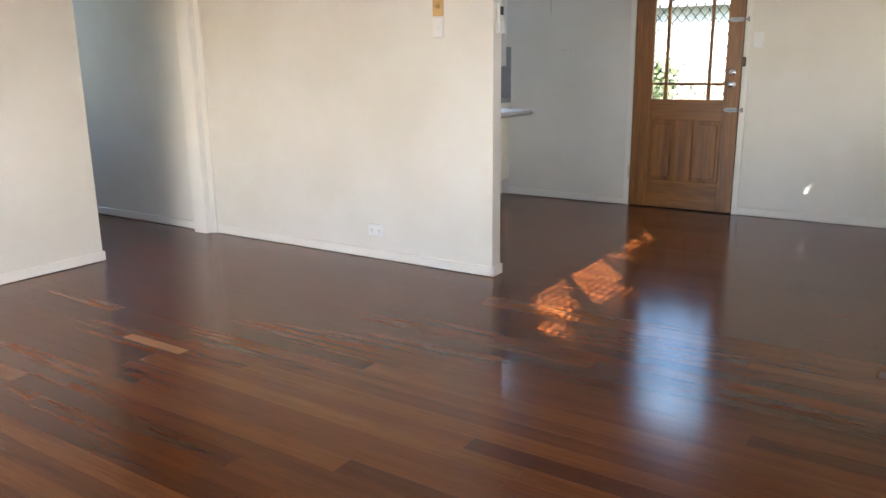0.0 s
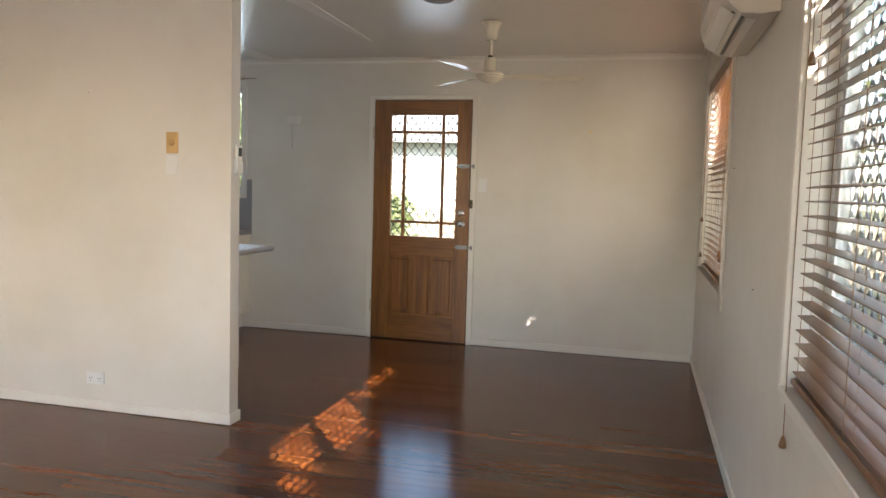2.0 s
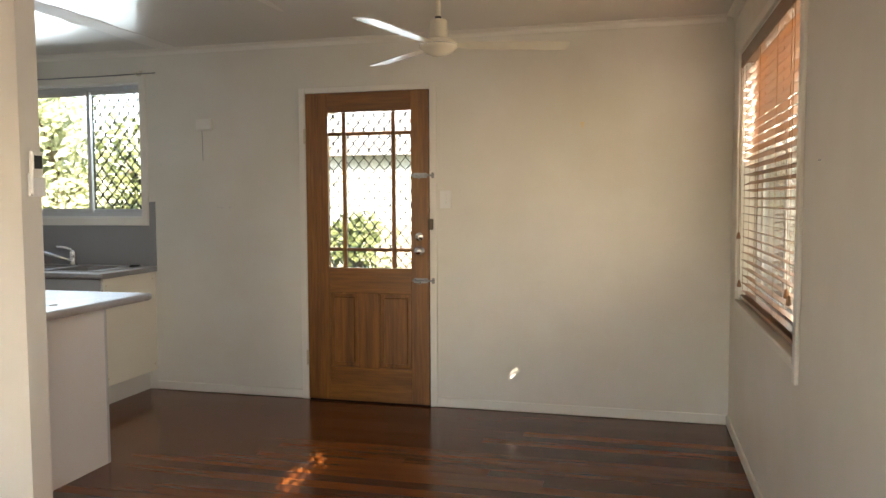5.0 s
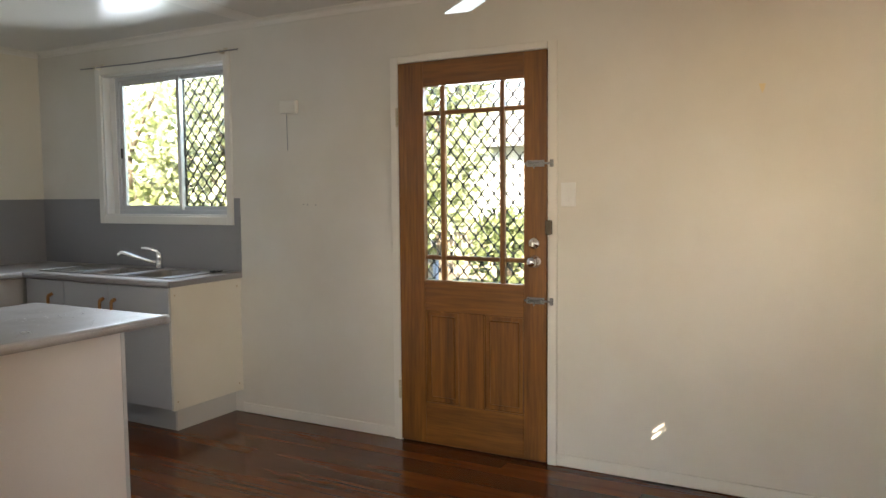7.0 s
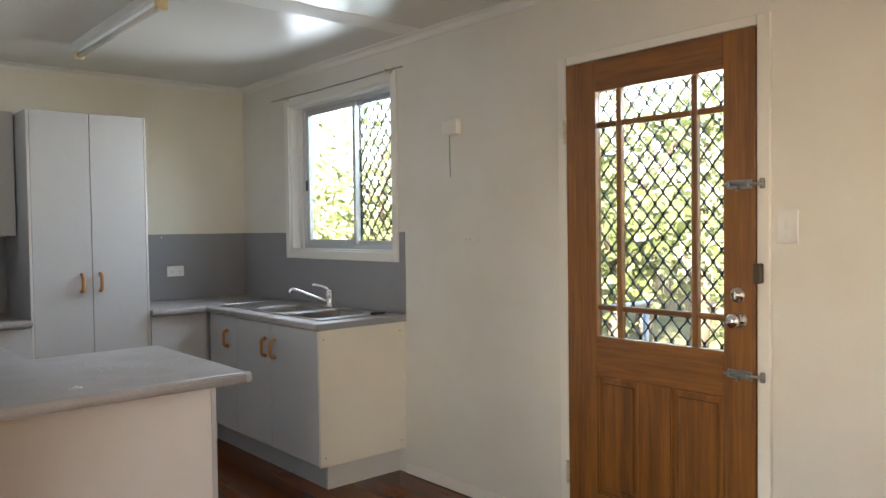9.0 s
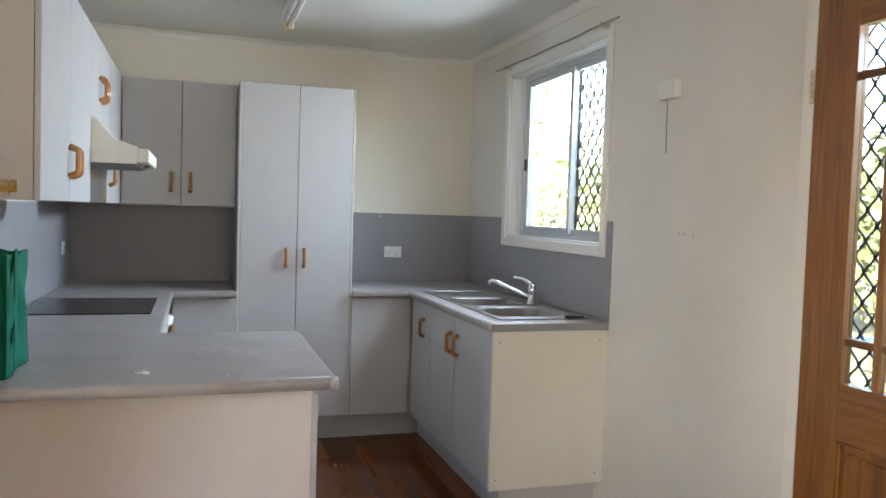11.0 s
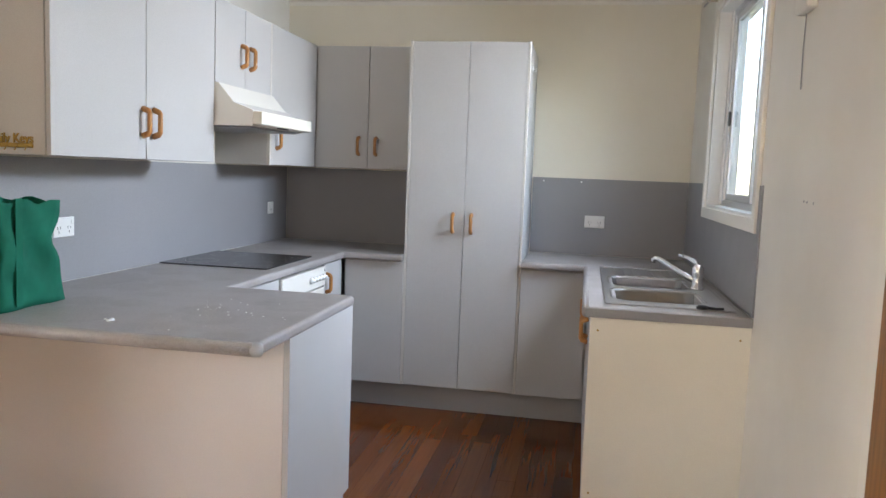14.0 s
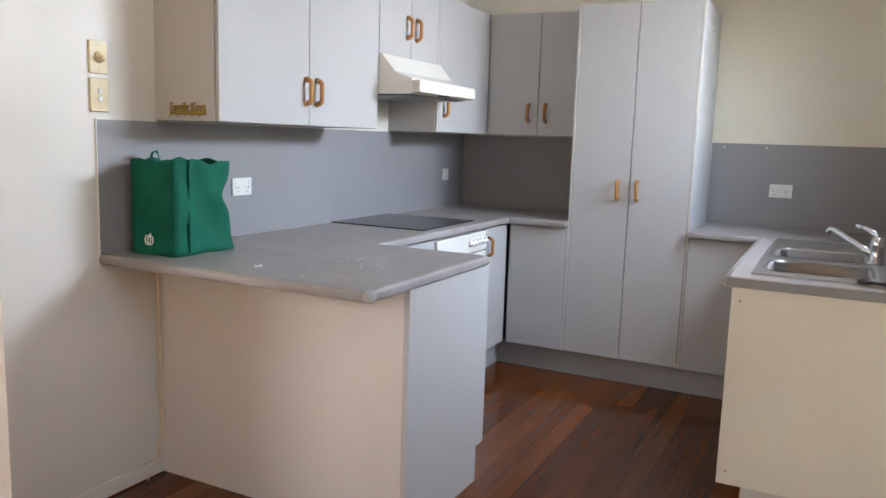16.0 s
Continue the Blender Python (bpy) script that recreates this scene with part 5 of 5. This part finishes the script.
# marks on walls
st = solid("adhesive_mark", prism([(-0.19, 1.815), (-0.162, 1.815), (-0.168, 1.79), (-0.176, 1.775), (-0.182, 1.79)], "y", YN - 0.002, YN), IVORY, "small yellowed adhesive mark on the wall", "mark")
for x, z in ((-2.57, 1.3), (-2.63, 1.302), (-2.66, 1.303)):
    solid("screw_hole", lathe([(0.004, YN - 0.0012), (0.003, YN)], (x, 0, z), "y", 8), GREY, "small screw hole in the painted wall", "screw hole", "screw holes")
solid("wall_hook", tube([(XE, 4.62, 1.46), (XE - 0.008, 4.62, 1.458)], 0.003, 6), GREY, "tiny screw remaining in the painted wall", "screw", "screws")
solid("wall_hook", tube([(XE, 3.75, 0.96), (XE - 0.008, 3.75, 0.96)], 0.003, 6), GREY, "tiny screw remaining in the painted wall", "screw", "screws")
solid("wall_hook", tube([(-2.74, YP, 1.79), (-2.735, YP - 0.008, 1.787)], 0.003, 6), GREY, "tiny screw remaining in the painted wall", "screw", "screws")


# ---- outside ----
GZ = -0.55
structure("ground", box(-160, 160, -160, 160, GZ - 0.2, GZ), GRASS, "lawn reaching far around the house", "ground")
structure("pavement", box(-2.4, -0.8, 6.94, 9.6, GZ, GZ + 0.03), PAVE, "concrete path to the front door", "path")
ld = thing("porch_landing", "concrete porch landing with steel rail outside the door", "porch", (-1.5, 7.6, GZ))
part("slab", box(-2.6, -0.5, 6.94, 8.3, GZ, -0.06, 0.01), PAVE, ld)
for x in (-2.55, -0.55):
    for y in (7.1, 8.2):
        part("post", tube([(x, y, -0.06), (x, y, 0.88)], 0.02, 10), GALV, ld, "", True)
    part("handrail", tube([(x, 7.05, 0.88), (x, 8.25, 0.88)], 0.022, 10), GALV, ld, "", True)
# roof overhang
structure("eaves", box(-8.0, 1.25, -2.8, 7.3, CEILZ + 0.11, CEILZ + 0.2), HOUSE, "white painted eaves round the house", "eaves")


def tree(at, height, crown, seed, label, leaves=1500, size=0.2, low=0.35, gap=None, leaf=None):
    """Trunk with limbs, and a crown of loose clumps of small leaves."""
    rnd = random.Random(seed)
    at = Vector(at)
    t = thing("tree", label, "tree", at, "garden trees")
    bm = bmesh.new()
    tube([at + Vector((0.1 * math.sin(i), 0.08 * math.cos(i * 1.3), height * 0.75 * i / 6)) for i in range(7)], [0.16 - 0.019 * i for i in range(7)], 9, bm)
    clumps = []
    for i in range(9):
        a = rnd.uniform(0, 2 * math.pi)
        z = height * rnd.uniform(low, 0.95)
        r = crown * rnd.uniform(0.35, 0.95) * (1.15 - 0.6 * abs(z / height - 0.6))
        tip = at + Vector((r * math.cos(a), r * math.sin(a), z))
        start = at + Vector((0, 0, z * 0.65))
        tube([start, (start + tip) / 2 + Vector((0, 0, 0.12)), tip], [0.05, 0.035, 0.012], 6, bm)
        clumps += [tip, (start + tip) / 2 + Vector((rnd.uniform(-0.4, 0.4), rnd.uniform(-0.4, 0.4), 0.2))]
    clumps.append(at + Vector((0, 0, height * 0.9)))
    part("trunk", bm, BARK, t, "", True)
    verts, faces = [], []
    for i in range(leaves):
        c = rnd.choice(clumps)
        p = c + Vector((rnd.gauss(0, 0.42), rnd.gauss(0, 0.42), rnd.gauss(0, 0.36))) * crown / 1.7
        if gap and gap(p):
            continue
        m = Euler((rnd.uniform(0, 6), rnd.uniform(0, 6), rnd.uniform(0, 6))).to_matrix()
        s = size * rnd.uniform(0.6, 1.3)
        o = len(verts)
        for u, v in ((0, -0.5), (0.22, -0.12), (0.16, 0.25), (0, 0.5), (-0.16, 0.25), (-0.22, -0.12)):
            verts.append(p + m @ Vector((u * s, v * s, 0.06 * s * abs(u) * 4)))
        faces.append(tuple(range(o, o + 6)))
    me = bpy.data.meshes.new("crown")
    me.from_pydata(verts, [], faces)
    me.materials.append(leaf or LEAF)
    c = new("crown", me)
    c.parent = t
    c.matrix_basis = Matrix.Translation(-at)
    ORIGIN[c] = at
    return t


for x, y, h, cr, s in ((-9.6, 17.0, 4.4, 1.7, 1), (-12.0, 13.2, 4.6, 2.2, 5), (-6.9, 14.4, 3.9, 1.35, 11), (-8.1, 14.2, 3.6, 1.5, 12), (-5.9, 12.4, 2.4, 0.9, 13), (2.6, 16.0, 4.6, 1.8, 6), (-21.0, 15.0, 4.0, 2.0, 7)):
    tree((x, y, GZ), h, cr, s, "leafy garden tree in sun behind the house", 950, 0.22)
for x, y, h, cr, s in ((-10.0, 13.8, 4.4, 1.5, 51), (-12.6, 14.2, 4.2, 1.6, 52), (-15.4, 13.6, 3.6, 1.7, 53), (-19.0, 13.4, 3.4, 1.8, 54), (-6.2, 14.9, 4.3, 1.0, 55)):
    tree((x, y, GZ), h, cr, s, "dense green garden tree with low branches, leaves paled for glare", 3000, 0.19, 0.12, leaf=GLARELEAF)
tree((-3.2, 11.0, GZ), 1.75, 0.5, 9, "rounded green shrub beside the front path", 1500, 0.12, 0.15)


# parts of the east wall (along, along, low, high) that the added unseen trees leave in sun, and how clear the gap is
OPEN = [(1.44, 2.04, 1.58, 2.14, 1.0), (2.0, 2.95, 1.935, 2.075, 1.0), (0.95, 1.42, 1.6, 2.08, 0.93), (1.42, 1.95, 1.22, 1.6, 0.65), (1.6, 1.95, 1.08, 1.28, 0.7), (4.86, 5.1, 1.25, 1.56, 1.0), (2.7, 3.0, 0.86, 1.06, 1.0), (2.85, 3.02, 1.66, 1.84, 1.0), (4.7, 6.8, 1.55, 2.4, 1.0), (4.7, 6.8, 0.85, 1.38, 0.35)]
chance = random.Random(31)


def sun_gap(p):
    """Whether the sunbeam through p falls on a part of the east wall that the added trees leave in sun."""
    s = (XE + 0.1 - p.x) / TRAVEL.x
    y, z = p.y + s * TRAVEL.y, p.z + s * TRAVEL.z
    return any(a < y < b and c < z < d and chance.random() < e for a, b, c, d, e in OPEN)


for x, y, h, cr, s in ((5.8, 7.0, 5.2, 2.1, 41), (8.2, 11.5, 6.2, 2.6, 42)):
    tree((x, y, GZ), h, cr, s, "leafy tree beyond the side fence", 2600, 0.26, 0.3)
# Unseen trees added to block the sun, with gaps that shape its patches.
for x, y, h, cr, s in ((5.2, -4.0, 7.6, 2.5, 21), (5.4, -0.4, 7.2, 2.3, 22)):
    tree((x, y, GZ), h, cr, s, "unseen tall tree shading the side windows, crown holed for sun patches", 8500, 0.24, 0.6, sun_gap)

nh = thing("house", "pale weatherboard house with grey roof beyond the garden", "house", (-4, 27, GZ))
part("wall", box(-12, 6, 24, 32, GZ, 2.7), FARHOUSE, nh)
part("roof", prism([(23.4, 2.7), (28, 5.0), (32.6, 2.7)], "x", -12.6, 6.6), ROOF, nh)
for x in (-11.6, -4.4, 0, 3.5):
    w = part("window", box(x, x + 1.4, 23.96, 24.0, 0.6, 1.9, 0.01), ALU, nh)
    part("pane", box(x + 0.08, x + 1.32, 23.94, 23.962, 0.68, 1.82), HOBGLASS, w)
fn = thing("fence", "grey timber paling fence along the garden", "fence", (-3, 18, GZ))
bm = bmesh.new()
cube(bm, -0.048, 0.048, -0.008, 0.008, 0, 1.3, 0.003)
pm = bpy.data.meshes.new("paling")
bm.to_mesh(pm)
bm.free()
pm.materials.append(FENCE)
for i in range(200):
    q = new("paling", pm)
    q.parent = fn
    q.location = (-13 + 0.11 * i, 0, random.uniform(-0.02, 0.02) + 0.04)
for z in (0.3, 1.0):
    part("fence_rail", box(-16.2, 9.2, 18.01, 18.05, GZ + z, GZ + z + 0.08), FENCE, fn)
ef = thing("fence", "tall grey-green sheet fence along the side garden", "fence", (3.4, 3, GZ))
bm = bmesh.new()
cube(bm, -0.02, 0.02, -0.58, 0.58, 0.0, 1.9, 0.004)
for i in range(8):
    cube(bm, -0.034, -0.02, -0.52 + 0.14 * i, -0.46 + 0.14 * i, 0.05, 1.85, 0.004)
em = bpy.data.meshes.new("fence_panel")
bm.to_mesh(em)
bm.free()
em.materials.append(SHEET)
for i in range(14):
    q = new("fence_panel", em)
    q.parent = ef
    q.location = (0, -8.0 + 1.17 * i, 0.03)
nb = thing("house", "neighbouring tan brick house beyond the side fence", "house", (11, 3, GZ))
part("wall", box(9.5, 16, -7, 14, GZ, 2.6), BRICKISH, nb)
part("roof", prism([(8.9, 2.6), (12.75, 4.6), (16.6, 2.6)], "y", -7.6, 14.6), ROOF, nb)

# ---- floor: boards laid along the room ----
def wall_box():
    bm = box(XL - 0.1, XE + 0.1, YS - 0.1, YN, -0.3, -0.02)
    return cube(bm, -7.7, XL - 0.1, YHALL - 0.1, YN, -0.3, -0.021)


fl = structure("floor", wall_box(), SUBFLOOR, "dark red-brown polished timber board floor", "floor")
BW = 0.083
LENGTHS = (1.25, 1.8, 2.4, 3.1)


def board_mesh(length):
    bm = box(-length / 2 + 0.0003, length / 2 - 0.0003, -BW / 2 + 0.0004, BW / 2 - 0.0004, -0.02, 0.0, 0.0)
    me = bpy.data.meshes.new("floor_board")
    bm.to_mesh(me)
    bm.free()
    me.materials.append(FLOOR)
    return me


BOARDS = {q: board_mesh(q) for q in LENGTHS}
rnd = random.Random(77)
rest_v, rest_f = [], []
rows = int((YN - YS + 0.1) / BW) + 1
for r in range(rows):
    y = YN - BW / 2 - r * BW
    x = XE + 0.08
    first = rnd.uniform(0.35, 1.2)
    end = -7.65 if y > YHALL - 0.08 else XL - 0.06
    while x > end + 0.02:
        length = rnd.choice(LENGTHS)
        long = min(length * first if first else length, x - end)
        first = None
        k = long / length
        dz = rnd.uniform(-0.00015, 0.0)
        cx = x - long / 2
        if y > 1.2 and cx > -5.6:
            q = new("floor_board", BOARDS[length])
            q.parent = fl
            q.matrix_basis = pose(cx, y, dz, rnd.uniform(-0.03, 0.03), 0, 180 * rnd.randint(0, 1)) @ Matrix.Diagonal((k, 1, 1, 1))
        else:
            me = BOARDS[length]
            o = len(rest_v)
            rest_v += [(v.co.x * k + cx, v.co.y + y, v.co.z + dz) for v in me.vertices]
            rest_f += [tuple(o + i for i in p.vertices) for p in me.polygons]
        x -= long
me = bpy.data.meshes.new("floor_boards")
me.from_pydata(rest_v, [], rest_f)
me.materials.append(FLOOR)
ob = tagged(new("floor_boards", me), kind="stuff")
ob.parent = fl

# a pale repair let into the boards
part("floor_patch", box(-2.81, -2.41, 2.462, 2.518, -0.018, 0.0008, 0.0004), PATCH, fl, "pale timber repair let into the floor")
